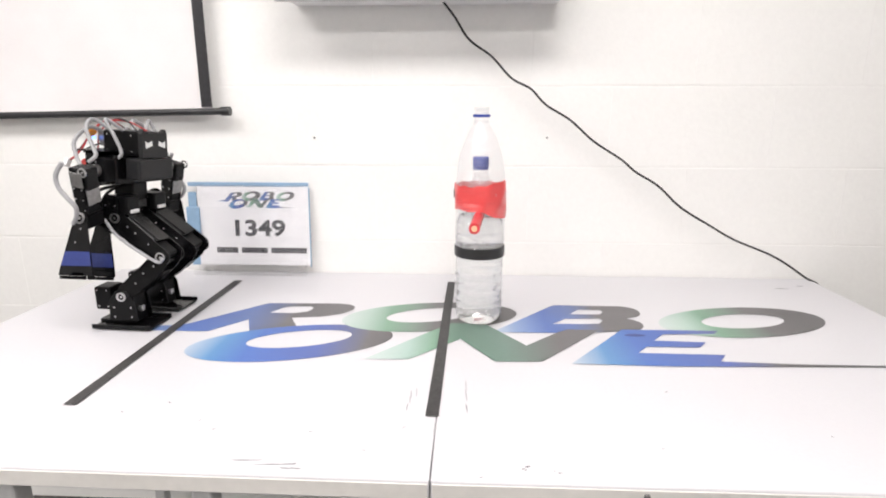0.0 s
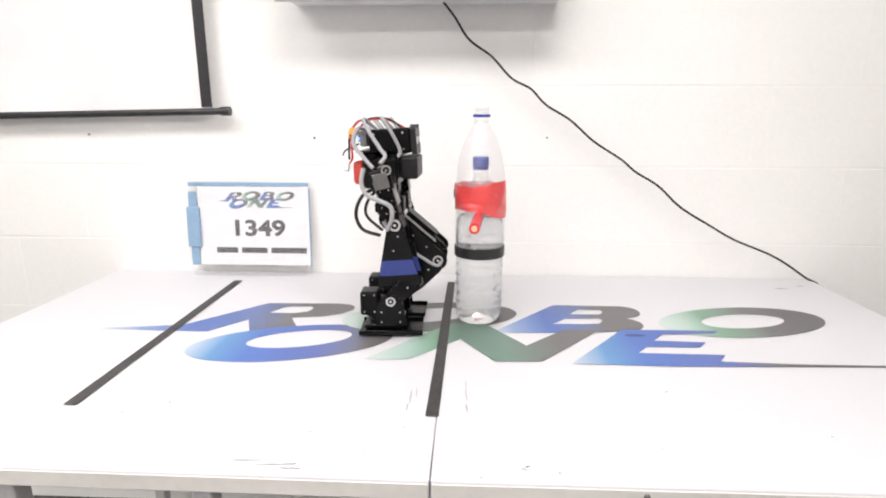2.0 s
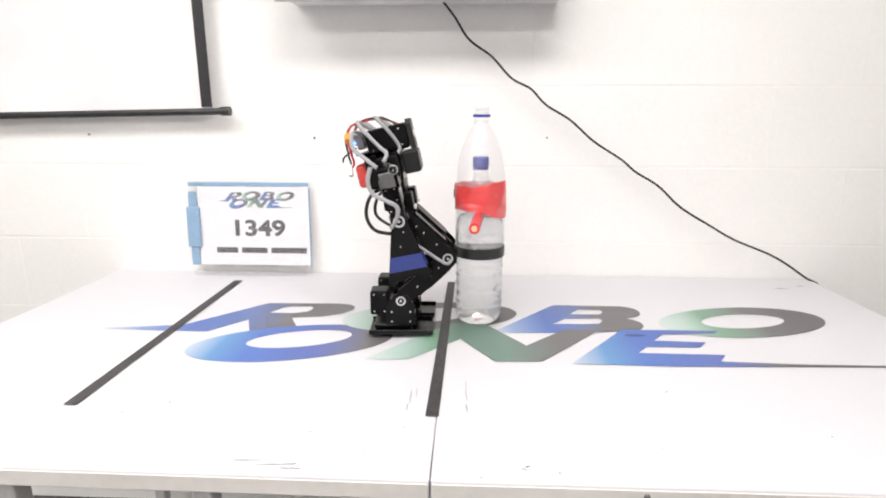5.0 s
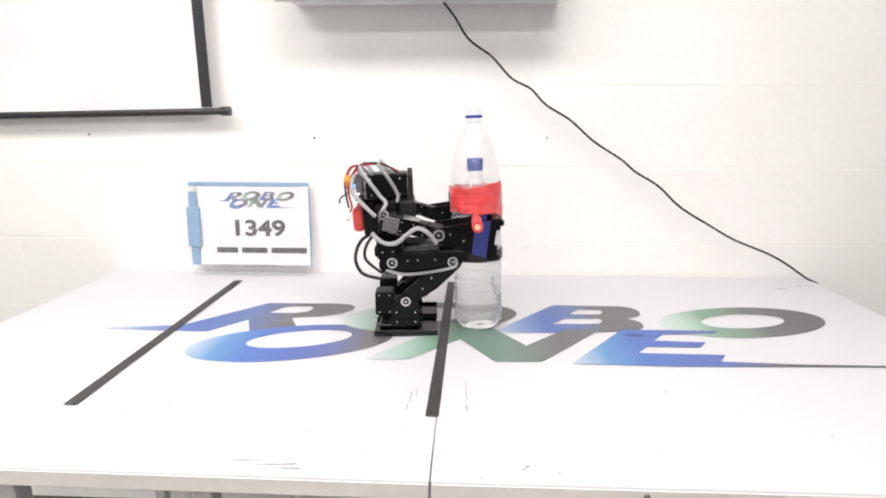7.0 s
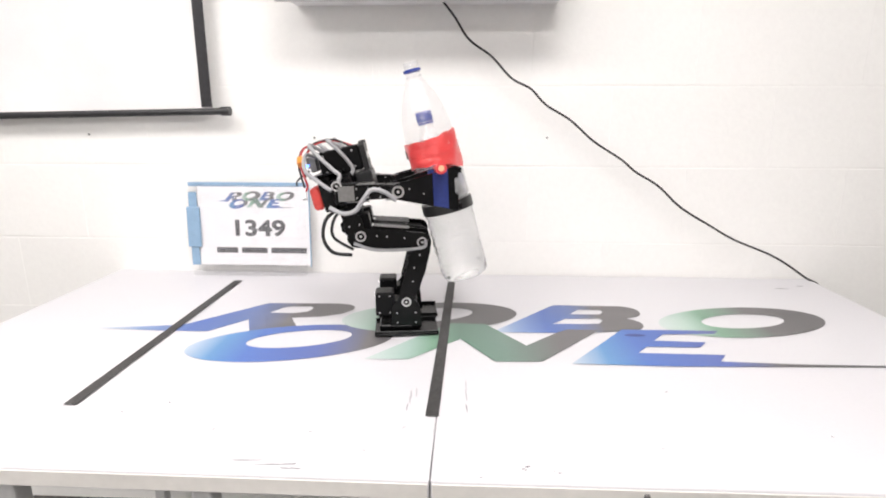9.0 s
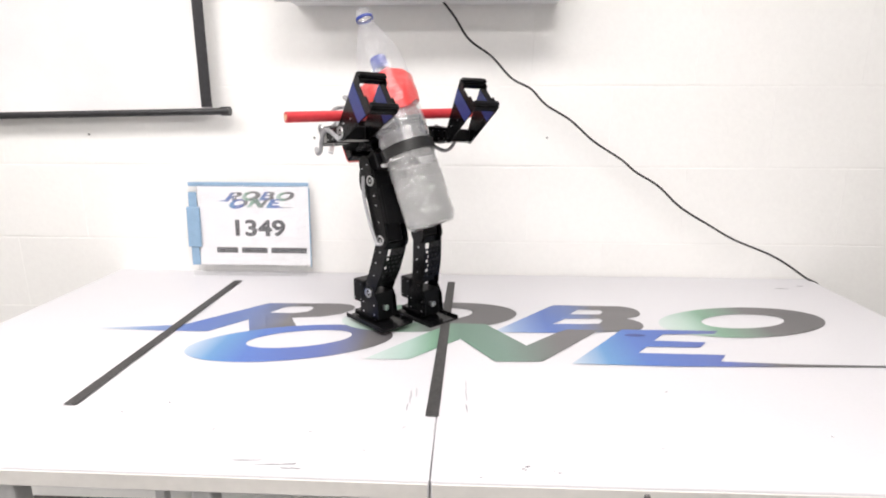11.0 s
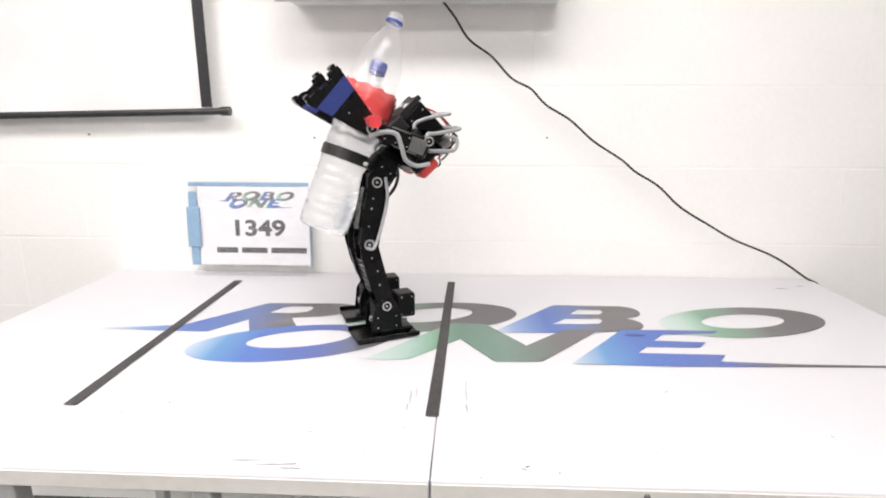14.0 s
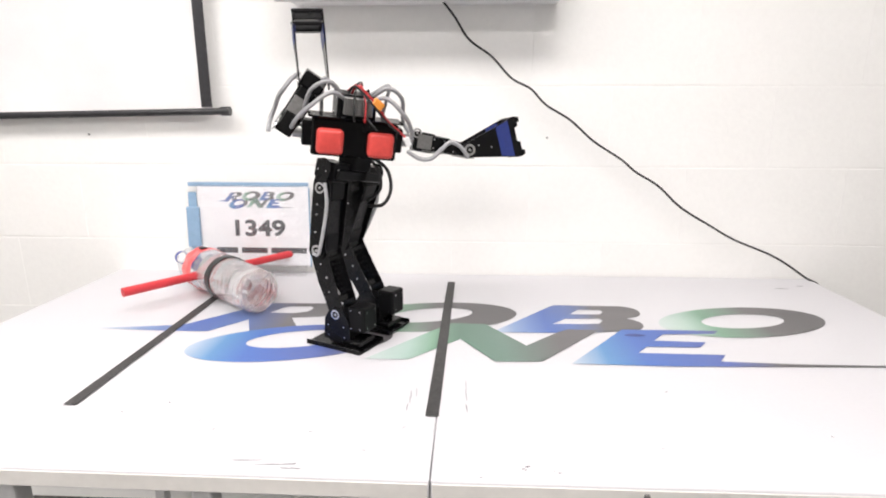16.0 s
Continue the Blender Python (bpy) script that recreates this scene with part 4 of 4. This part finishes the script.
key(2.5, x=-0.154, yaw=0.5, hx=-0.001, hz=0.225, lean=-3.5, waist=-2.3, head=-2.7, roll=-1.3, frx=0.003, frt=2.6, uL=8, wL=9, uR=20.2, oR=-2.4, wR=5.9, vR=6.6, tR=2.6)
key(3.0, x=-0.15, y=1.112, yaw=0.3, hx=0.011, hz=0.23, lean=-13.2, waist=-4, head=-2.2, fry=-0.052, frz=-0.001, uL=2, wL=-6, uR=33.6, oR=-8.2, wR=18.4, vR=0.5, tR=4.4)
key(3.2, y=1.108, yaw=0.5, hx=0.012, hz=0.231, lean=-14.4, waist=-1.1, head=-2.3, roll=-1.5, frx=0.002, fry=-0.054, frz=-0.002, frt=2.1, uL=-1.9, oL=2.9, wL=0.5, vL=0.5, tL=-0.7, uR=28.9, oR=-9.1, wR=16.8, vR=4, tR=3.1)
key(3.5, x=-0.13, y=1.102, yaw=0.8, hx=-0.001, hz=0.224, lean=0.3, waist=3.4, head=-2.4, roll=-1.8, frx=0.001, fry=-0.056, frz=-0.004, frt=1.5, uL=-19.7, oL=2.8, wL=-5.7, vL=-0.2, tL=-1.7, uR=17.2, oR=-10.4, wR=4, vR=9.2, tR=1)
key(3.7, x=-0.133, y=1.104, yaw=0.5, hz=0.229, lean=-3.8, waist=3.1, head=-1.7, roll=-1.1, frx=0, fry=-0.058, frz=0.001, frt=1.8, uL=-0.8, oL=2.9, wL=13.8, vL=0.3, tL=-1, uR=12, oR=-12.7, vR=10.6, tR=0.3)
key(4.0, x=-0.135, y=1.107, yaw=0.2, hz=0.236, lean=-10, waist=2.6, head=-0.6, roll=-0.1, fry=-0.061, frz=0.009, frt=2.4, uL=6, oL=3, wL=10, vL=1, tL=0, uR=9.5, oR=-16.1, wR=16.1, vR=12.6, tR=-0.8)
key(4.2, x=-0.132, yaw=0.3, hz=0.235, lean=-13.5, waist=2.4, head=-0.8, roll=-0.2, fry=-0.06, frz=0.008, uL=8, wL=12, uR=11.9, oR=-15.4, wR=16.6, vR=11.6, tR=-0.6)
key(6.3, x=-0.119, y=1.105, yaw=1.2, hx=0.001, hz=0.227, lean=-3.7, waist=0.7, head=-3.1, roll=-0.8, fry=-0.049, frz=0.002, frt=2.5, uL=6, wL=10, uR=13.6, oR=-7.5, wR=-0.7, vR=0.2, tR=1.6)
key(6.5, x=-0.117, hx=-0.021, hz=0.203, lean=4.8, waist=0.6, head=-3.3, fry=-0.048, uL=26, wL=42, uR=33.9, oR=-6.8, wR=29.8, vR=-0.9, tR=1.8, bx=0.142, by=0.022, bt=1)
key(6.7, x=-0.118, y=1.103, yaw=2, hx=-0.025, hz=0.172, lean=0.9, waist=1.3, head=-1.3, fry=-0.046, frt=2.1, uL=50, wL=66, uR=55.3, oR=-4.7, wR=58.3, tR=2.4, bx=0.141, by=0.016, bz=-0.001, bt=0.9, br=-0.9, bw=-1.8)
key(7.0, x=-0.12, y=1.1, yaw=3.2, hx=-0.031, hz=0.142, lean=-4, waist=2.4, head=1.7, roll=-0.7, fry=-0.041, frz=0.001, frt=1.4, uL=76, wL=85, uR=77.5, oR=-1.6, wR=84.1, vR=-0.8, tR=3.4, bx=0.148, by=-0.007, bz=-0.003, bt=-2, br=-2.1, bw=0.5)
key(7.5, x=-0.119, y=1.103, yaw=3.8, hx=-0.041, hz=0.138, lean=-9.2, waist=-0.2, head=1.9, roll=-1.1, frx=-0.002, frz=0, frt=1.1, uL=80, wL=90, uR=83.5, oR=-1.5, wR=87.6, vR=-4.1, tR=1.9, bx=0.151, by=-0.008, bz=0.014, bt=-8.3, br=-2.5, bw=0)
key(8.0, x=-0.124, y=1.098, yaw=5.8, hx=-0.063, hz=0.165, lean=-4.8, waist=-0.3, head=-0.3, roll=-1.5, frx=0.002, fry=-0.042, frz=0.003, frt=0.2, uL=85, wL=88, uR=84.4, oR=2.1, wR=86.5, vR=0, tR=1, bx=0.135, by=-0.003, bz=0.04, bt=-7.5, br=-0.7, bw=2)
key(8.5, x=-0.119, y=1.103, yaw=7.1, hx=-0.094, hz=0.185, lean=-13.8, head=0.4, roll=-1.3, frx=-0.003, fry=-0.045, frz=0.001, frt=-0.2, uL=90, wL=92, uR=93.3, oR=1.1, wR=92.5, vR=-4.7, tR=0.8, bx=0.122, by=-0.005, bz=0.09, bt=-15.3, br=-3.5, bw=1.5)
key(9.0, x=-0.118, yaw=6.8, hx=-0.095, hz=0.193, lean=-13.7, waist=-0.6, head=0.8, roll=-1.5, frx=-0.005, fry=-0.046, frt=0.6, uR=92.5, oR=-0.7, wR=92.3, vR=-7.6, tR=0.7, bx=0.12, by=-0.003, bz=0.096, bt=-14.6, br=-3.4, bw=3)
key(9.2, x=-0.117, y=1.104, yaw=6, hx=-0.064, hz=0.247, lean=-24.5, waist=-1, head=0.7, roll=-1.4, flx=0.001, frx=-0.006, fry=-0.047, frt=0.7, uL=75.9, oL=2.7, wL=102.9, vL=0.3, tL=-0.3, uR=78.6, oR=-0.6, wR=102.2, vR=-6.9, tR=0.4, bx=0.115, by=-0.002, bz=0.17, bt=-14.1, br=-2.9, bw=3.5)
key(10.0, x=-0.111, y=1.107, yaw=-9.3, hx=-0.032, hz=0.285, lean=-18.1, waist=-2.7, head=0.5, roll=-0.9, flx=0.006, fly=0.054, flz=-0.001, flt=-0.2, frx=-0.009, fry=-0.048, frz=0.002, frt=0.9, uL=93.6, oL=1.6, wL=104.3, vL=-2.3, tL=-1.7, uR=97.1, oR=-0.1, wR=99.8, vR=-3.9, tR=-0.7, bx=0.104, by=-0.008, bz=0.202, bt=-17, br=-1, bw=-1.6)
key(11.0, x=-0.131, y=1.111, yaw=-45.4, hx=-0.009, hz=0.301, lean=-33.5, waist=-4.8, head=0.2, roll=-0.4, flx=0.012, fly=0.052, flz=-0.003, flt=-0.5, frx=-0.014, fry=-0.051, frz=0.004, frt=1.1, uL=91.3, oL=0.2, wL=138.6, vL=-5.7, tL=-3.5, uR=95.7, oR=0.5, wR=129.3, vR=-0.2, tR=-2.1, bx=0.096, by=0, bz=0.214, bt=-23.5, br=3.4, bw=0.8)
key(11.3, x=-0.128, y=1.112, yaw=-54.7, hx=-0.008, hz=0.303, lean=-33.3, waist=-5.4, head=0.1, roll=-0.2, flx=0.023, flt=-0.6, frx=0.015, fry=-0.052, frz=0.005, frt=1.2, uL=91.2, oL=-7.2, wL=136.9, vL=-11.7, tL=-4, uR=95.9, oR=-6.3, wR=126.1, vR=-4.1, tR=-2.5, bx=0.091, by=0.002, bt=-22.7, br=5.1, bw=1.5)
key(11.5, x=-0.133, y=1.102, yaw=-63.5, hx=0, hz=0.309, lean=-34.2, waist=-5.9, head=0, roll=-0.1, flx=0.03, frx=0.024, uL=89.1, oL=-16.5, wL=149.7, vL=5.7, tL=-4.4, uR=91, oR=-15.2, wR=144, vR=-7.3, tR=-2.8, bx=0.086, by=-0.006, bt=-24.2, br=0.6, bw=2)
key(11.7, x=-0.141, y=1.1, yaw=-56.8, hx=-0.004, hz=0.313, lean=-36.5, waist=-3.8, roll=0.1, flx=0.007, fly=0.05, flz=-0.002, flt=-1.1, frx=0.009, fry=-0.05, frz=0.004, frt=1.9, uL=88.2, oL=-17.9, wL=147.4, vL=6.5, tL=-2, uR=87.4, oR=-16, wR=149.5, vR=-8.9, tR=-2.4, bx=0.106, by=-0.013, bz=0.218, bt=-26.4, br=-1.2, bw=3)
key(12.0, x=-0.156, y=1.092, yaw=-76.6, hx=-0.014, hz=0.307, lean=-42, waist=-0.8, roll=0.4, flx=-0.005, fly=0.052, flz=-0.001, flt=-1.7, frx=-0.005, fry=-0.052, frz=0.002, frt=2.9, uL=96, oL=-23.1, wL=149.8, vL=3.9, tL=1.5, uR=95.9, oR=-6.2, wR=143.8, vR=-9.1, tR=-1.6, bx=0.147, by=-0.025, bz=0.223, bt=-28.7, br=2.1, bw=4.5)
key(12.5, x=-0.151, y=1.08, yaw=-81.1, hz=0.294, lean=-38, waist=-0.5, roll=0, flx=0.024, fly=0.082, flt=6, frx=-0.06, fry=-0.08, frz=0, frt=-5.6, uL=98, oL=-18.9, wL=153.7, vL=1.1, tL=-1.7, uR=95.2, oR=-6, wR=149.2, vR=-6.1, tR=0.1, bx=0.153, by=-0.031, bz=0.221, bt=-32, br=1.1, bw=6.8)
key(12.7, x=-0.153, yaw=-97, hx=-0.009, hz=0.289, lean=-37.4, waist=-0.2, roll=0.5, flx=0.034, fly=0.072, flt=1.6, frx=0.007, fry=-0.067, frt=-2.7, uL=99.8, oL=-19.8, wL=150.2, vL=2.1, tL=0.6, uR=96.9, oR=-5.8, wR=147.8, vR=-7.8, tR=1.1, bx=0.154, by=-0.019, bt=-30.9, br=1.3, bw=5.4)
key(12.9, y=1.079, yaw=-122.9, hx=-0.005, hz=0.285, lean=-35.7, waist=0.2, roll=0.9, flx=0.023, fly=0.058, flt=5.2, frx=-0.006, fry=-0.05, frt=-7.9, uL=108.6, oL=-13.8, wL=139.6, vL=1.1, tL=2.9, uR=107.6, oR=4.3, wR=139.3, vR=-10.5, tR=2.2, bx=0.152, by=-0.006, bz=0.226, bt=-29.8, br=2.6, bw=4)
key(13.0, x=-0.155, yaw=-119.9, hx=-0.002, hz=0.283, lean=-35.4, waist=0.4, roll=1.1, flx=0.028, flt=7, frx=-0.008, fry=-0.049, frt=-10.4, uL=109.5, oL=-14.2, wL=142.3, vL=1.6, tL=4.1, uR=108.4, oR=4.4, wR=143, vR=-11.3, tR=2.7, bx=0.151, by=-0.002, bt=-29.3, br=2.7, bw=3.3)
key(13.1, y=1.081, yaw=-116.3, hx=-0.001, hz=0.282, lean=-36.8, head=0.3, roll=1, flx=0.022, flz=-0.002, flt=6.3, frx=-0.006, fry=-0.051, frt=-8.4, uL=109.3, oL=-14, wL=141.3, vL=1.4, tL=3.1, uR=107.9, oR=5.1, wR=142.5, vR=-9.5, tR=2.2, bx=0.14, by=-0.003, bz=0.224, bt=-28.8, br=3.1, bw=2.7)
key(13.3, x=-0.151, y=1.086, yaw=-137.2, hx=0.003, hz=0.281, lean=-39.7, waist=0.6, head=0.8, roll=0.7, flx=0.012, fly=0.059, flz=-0.004, flt=4.8, frx=-0.003, fry=-0.056, frt=-4.2, uL=109, oL=-7.4, wL=137.1, vL=-2.1, tL=1.1, uR=107, oR=2.5, wR=139.2, vR=-3.7, tR=1.1, bx=0.12, by=-0.005, bz=0.221, bt=-22.7, br=3.9, bw=1.4)
key(13.5, x=-0.176, y=1.093, yaw=-162, hx=0.011, hz=0.292, lean=-44.5, waist=0.8, head=1.3, roll=0.5, flx=0.001, fly=0.054, flz=-0.007, flt=3.2, frx=0, fry=-0.055, frt=0, uL=114.6, oL=-6.9, wL=130.9, vL=-2.5, tL=-1, uR=112, oR=4, wR=134, vR=0, tR=0, bx=0.086, by=-0.008, bz=0.199, bt=-17.6, br=5.7, bw=0.2)
key(14.0, x=-0.183, y=1.091, yaw=-158.1, hx=0.006, hz=0.302, lean=-48.8, waist=0.2, head=2.7, roll=0.6, fly=0.063, flz=0, flt=3.8, uL=110.9, oL=-6.7, wL=131.3, vL=-0.8, tL=-3.6, bx=0.101, by=-0.01, bz=0.201, bt=-21.8, br=2.3, bw=-1.1)
key(14.3, x=-0.171, y=1.089, yaw=-165.4, hx=0.018, hz=0.293, lean=-44.5, waist=0.3, head=2.6, roll=2, flx=0.005, fly=0.057, flz=-0.003, flt=2.5, frx=-0.016, fry=-0.051, frz=-0.005, frt=-2.8, uL=112.3, oL=-10.4, wL=135, vL=-11, tL=0.1, bx=0.116, by=-0.009, bt=-21, br=6.4, bw=0.2)
key(14.5, x=-0.189, y=1.085, yaw=-168.3, lean=-43.6, waist=0.4, head=-1.4, roll=2.9, flx=0.007, fly=0.053, flz=-0.005, flt=1.6, frx=-0.027, fry=-0.048, frz=-0.008, frt=-4.6, uL=108.2, oL=-12.9, wL=137.6, vL=-17.8, tL=2.6, uR=107, bx=0.109, by=-0.008, bz=0.204, bt=-20.4, br=9.1, bw=1)
key(14.6, x=-0.186, y=1.083, yaw=-197.6, hx=0.016, hz=0.292, lean=-43.3, waist=-7.7, head=2.1, roll=2.7, flx=0.006, fly=0.052, flt=2, frx=-0.022, frt=-4.4, uL=112.1, oL=-16.2, wL=133.1, vL=-20.1, tL=3.6, uR=110, oR=-8, wR=128, vR=-6, bx=0.113, by=0.03, bz=0.201, bt=-19.8, br=20.1, bw=-4)
key(15.0, x=-0.191, y=1.074, yaw=-188.6, hx=-0.027, hz=0.289, lean=-26.2, waist=-22.3, head=0, roll=1.7, flx=0.003, fly=0.046, flt=3.5, frx=-0.005, fry=-0.049, frt=-3.4, uL=119.7, oL=-7.5, wL=128.1, vL=-4.5, tL=7.6, uR=114, oR=-2, wR=117, vR=-5, bx=0.072, by=0.015, bz=0.203, bt=-6.1, bw=-16.2)
key(15.1, x=-0.192, y=1.081, yaw=-190.8, hx=0.005, hz=0.291, lean=-15.7, waist=-31.5, roll=1.4, flx=-0.006, fly=0.049, flz=-0.003, flt=3, frx=0.001, frz=-0.007, frt=-2.9, uL=119.2, oL=-13.6, wL=118.2, vL=-2.6, tL=1.7, uR=113.6, oR=-0.5, wR=119.6, vR=-3.7, tR=-1.9, bx=0.078, bz=0.205, bt=-8.4, br=17, bw=-21.5)
key(15.2, x=-0.194, y=1.089, yaw=-193, hx=0.047, hz=0.293, lean=-0.2, waist=-36.8, roll=1.2, flx=-0.014, fly=0.051, flz=-0.002, flt=2.5, frx=0.007, frz=-0.006, frt=-2.4, uL=123.7, oL=-25.8, wL=138.3, vL=3.2, tL=-4.1, uR=39.2, oR=75.9, wR=45.2, vR=82.7, tR=71.3, bx=0.106, by=0.035, bz=0.228, bt=7.3, bw=-34.7)
key(15.3, x=-0.182, y=1.073, yaw=-197.3, hx=0.05, hz=0.292, lean=5.3, waist=-36.1, roll=0.9, flx=-0.022, fly=0.054, flz=0, flt=2, frx=0.013, fry=-0.05, frz=-0.005, frt=-1.9, uL=154.1, oL=-27, wL=156.4, vL=3.1, tL=-10, uR=-1.3, oR=94.4, wR=7.9, vR=99, tR=84.4, bx=0.127, by=0.058, bz=0.191, bt=9, br=11, bw=-40)
key(15.5, x=-0.21, y=1.049, yaw=-205.9, hx=0.035, hz=0.293, lean=-5.7, waist=-48.3, roll=3, flx=-0.004, fly=0.049, flz=-0.003, flt=-0.4, frx=0.006, fry=-0.047, frz=0, frt=-0.2, uL=171.9, oL=-34.8, wL=168.2, vL=8.8, tL=-3.2, uR=0.7, oR=86.2, wR=-1.6, vR=107.2, tR=92.2)
key(16.0, x=-0.206, y=1.037, yaw=-205.7, hx=0.018, hz=0.292, lean=-14, waist=-45.7, roll=8.3, flx=-0.001, fly=0.052, flt=0.1, frx=0.002, fry=-0.048, frt=-0.1, uL=184.3, oL=-28.7, wL=175.7, vL=8.5, tL=-1.8, uR=0.6, oR=85.1, wR=-6.9, vR=109.4, tR=91.4)

BOTTLE_START = pose(0.028, 1.128, T, 0, 0, 0)
FALL = [(15.4, (-0.355, 1.19, 0.045), (0.0, 0.55, 0.83), (-0.09, -0.83, 0.55)),
        (15.5, (-0.370, 1.157, 0.016), (-0.06, 0.60, 0.75), (-0.10, -0.78, 0.62)),
        (15.6, (-0.365, 1.15, 0.060), (-0.29, 0.66, 0.67), (-0.45, -0.74, 0.50)),
        (15.7, (-0.385, 1.14, 0.066), (-0.45, 0.86, 0.22), (-0.84, -0.50, 0.08)),
        (15.8, (-0.400, 1.140, 0.054), (-0.70, 0.70, 0.02), (-0.70, -0.70, 0.0)),
        (15.9, (-0.427, 1.127, 0.0535), (-0.743, 0.669, 0.0), (-0.669, -0.742, 0.05)),
        (16.0, (-0.436, 1.122, 0.0535), (-0.743, 0.669, 0.0), (-0.669, -0.742, 0.05))]



def pose_at(t):
    """Poses between the keys, on a monotone smooth curve."""
    if t <= STANCES[0][0]:
        return dict(STANCES[0][1])
    for i in range(len(STANCES) - 1):
        (t0, a), (t1, b) = STANCES[i], STANCES[i + 1]
        if t <= t1:
            break
    else:
        return dict(STANCES[-1][1])
    h, u, out = t1 - t0, (t - t0) / (t1 - t0), {}
    before, after = STANCES[i - 1] if i else None, STANCES[i + 2] if i + 2 < len(STANCES) else None
    for n in a:
        d = (b[n] - a[n]) / h
        def slope(left, right):
            return 0.0 if left * right <= 0 else 2 * left * right / (left + right)
        m0 = slope((a[n] - before[1][n]) / (t0 - before[0]), d) if before else d
        m1 = slope(d, (after[1][n] - b[n]) / (after[0] - t1)) if after else d
        out[n] = (2 * u ** 3 - 3 * u * u + 1) * a[n] + (u ** 3 - 2 * u * u + u) * h * m0 + (3 * u * u - 2 * u ** 3) * b[n] + (u ** 3 - u * u) * h * m1
    return out


STEPS = ((0.25, 1.75, 1.0), (3.3, 4.05, 1.0), (10.1, 11.95, 0.0), (12.55, 13.45, 0.0), (14.45, 14.65, 0.0), (15.1, 15.5, 0.0))


def aligned(at, down, side):
    """A limb's pose: its -z runs along down, its y as near to side as can be."""
    z = -Vector(down).normalized()
    y = (Vector(side) - z * Vector(side).dot(z)).normalized()
    x = y.cross(z)
    m = Matrix((x, y, z)).transposed().to_4x4()
    m.translation = at
    return m


def limbs(p, t):
    """Where every part of the robot lies, in the robot's own space."""
    out = {}
    for a, b, stride in STEPS:
        if a < t < b:
            ph, amp = 2 * math.pi * (t - a) / 0.38, min(1, (t - a) / 0.15, (b - t) / 0.15)
            p["flx"] += 0.022 * stride * amp * math.sin(ph)
            p["frx"] -= 0.022 * stride * amp * math.sin(ph)
            p["flz"] += (0.004 + 0.008 * stride) * amp * max(0, math.cos(ph))
            p["frz"] += (0.004 + 0.008 * stride) * amp * max(0, -math.cos(ph))
    hip = Matrix.Translation((p["hx"], 0, p["hz"])) @ pose(0, 0, 0, p["roll"], 0, 0)
    out["pelvis"] = hip @ pose(0, 0, 0, 0, p["lean"] * 0.8, p["waist"] * 0.15)
    out["torso"] = hip @ pose(0, 0, 0, 0, 0, p["waist"]) @ pose(0, 0, 0, 0, p["lean"], 0)
    out["head"] = out["torso"] @ Matrix.Translation((0, 0, 0.13)) @ pose(0, 0, 0, 0, p["head"], 0) @ Matrix.Translation((0, 0, -0.144))
    for k, s in (("L", 1), ("R", -1)):
        f = "fl" if k == "L" else "fr"
        foot = pose(p[f + "x"], p[f + "y"], ANKLE + p[f + "z"], 0, 0, p[f + "t"])
        out["foot" + k] = foot
        h, a = out["pelvis"] @ Vector((0, s * HIPY, 0)), foot.translation
        d = a - h
        dist = min(d.length, 2 * LEG - 1e-4)
        fwd = foot.to_3x3() @ Vector((1, 0, 0))
        dn = d.normalized()
        fwd = (fwd - dn * fwd.dot(dn)).normalized()
        knee = h + d * 0.5 + fwd * math.sqrt(LEG * LEG - dist * dist / 4)
        side = dn.cross(fwd) * -1.0
        if side.dot(foot.to_3x3() @ Vector((0, 1, 0))) < 0:
            side = -side
        out["thigh" + k], out["shin" + k] = aligned(h, knee - h, side), aligned(knee, a - knee, side)
        sh = out["torso"] @ Vector((0, s * (SHY + 0.020), SHZ))
        turn = (hip @ pose(0, 0, 0, 0, 0, p["waist"])).to_3x3()
        def arm(u, o, tw):
            u, o = radians(u), radians(o)
            v = Vector((math.sin(u) * math.cos(o), s * math.sin(o), -math.cos(u) * math.cos(o)))
            # the fork's cross axis lies level unless it is twisted about the arm
            y = Matrix.Rotation(s * o, 3, "X") @ Vector((0, 1, 0)) if abs(math.cos(u)) > 0.5 else Matrix.Rotation(s * o, 3, "Z") @ Vector((0, 1, 0))
            y = Matrix.Rotation(radians(tw), 3, v) @ y
            return turn @ v, turn @ y
        v, y = arm(p["u" + k], p["o" + k], p["t" + k])
        out["upper" + k] = aligned(sh, v, y)
        elbow = sh + v * UPPER
        v, y = arm(p["w" + k], p["v" + k], p["t" + k])
        out["fore" + k] = aligned(elbow, v, y)
    return out


def tumbled(base, up, side):
    return aligned(Vector(base) + Vector((0, 0, T)), -Vector(up), side)


def standing(t):
    p = pose_at(t)
    return pose(p["x"], p["y"], T + 0.002, 0, 0, p["yaw"])


def held(t):
    """The bottle's pose while the robot carries it: given in the robot's space."""
    p = pose_at(t)
    return standing(t) @ pose(0, 0, 0, 0, 0, p["bw"]) @ pose(p["bx"], p["by"], p["bz"], p["br"], p["bt"], 0)


def motions():
    times = [round(0.1 * i, 1) for i in range(161)]
    walk(robot, [(t, standing(t)) for t in times])
    frames = [(t, limbs(pose_at(t), t)) for t in times]
    for name, ob in BODY.items():
        walk(ob, [(t, f[name]) for t, f in frames])
    rows = [(0.0, BOTTLE_START), (6.6, BOTTLE_START)]
    rows += [(t, held(t)) for t in times if 6.8 <= t <= 15.25]
    rows += [(t, tumbled(*f)) for t, *f in FALL]
    walk(bottle, rows)


motions()
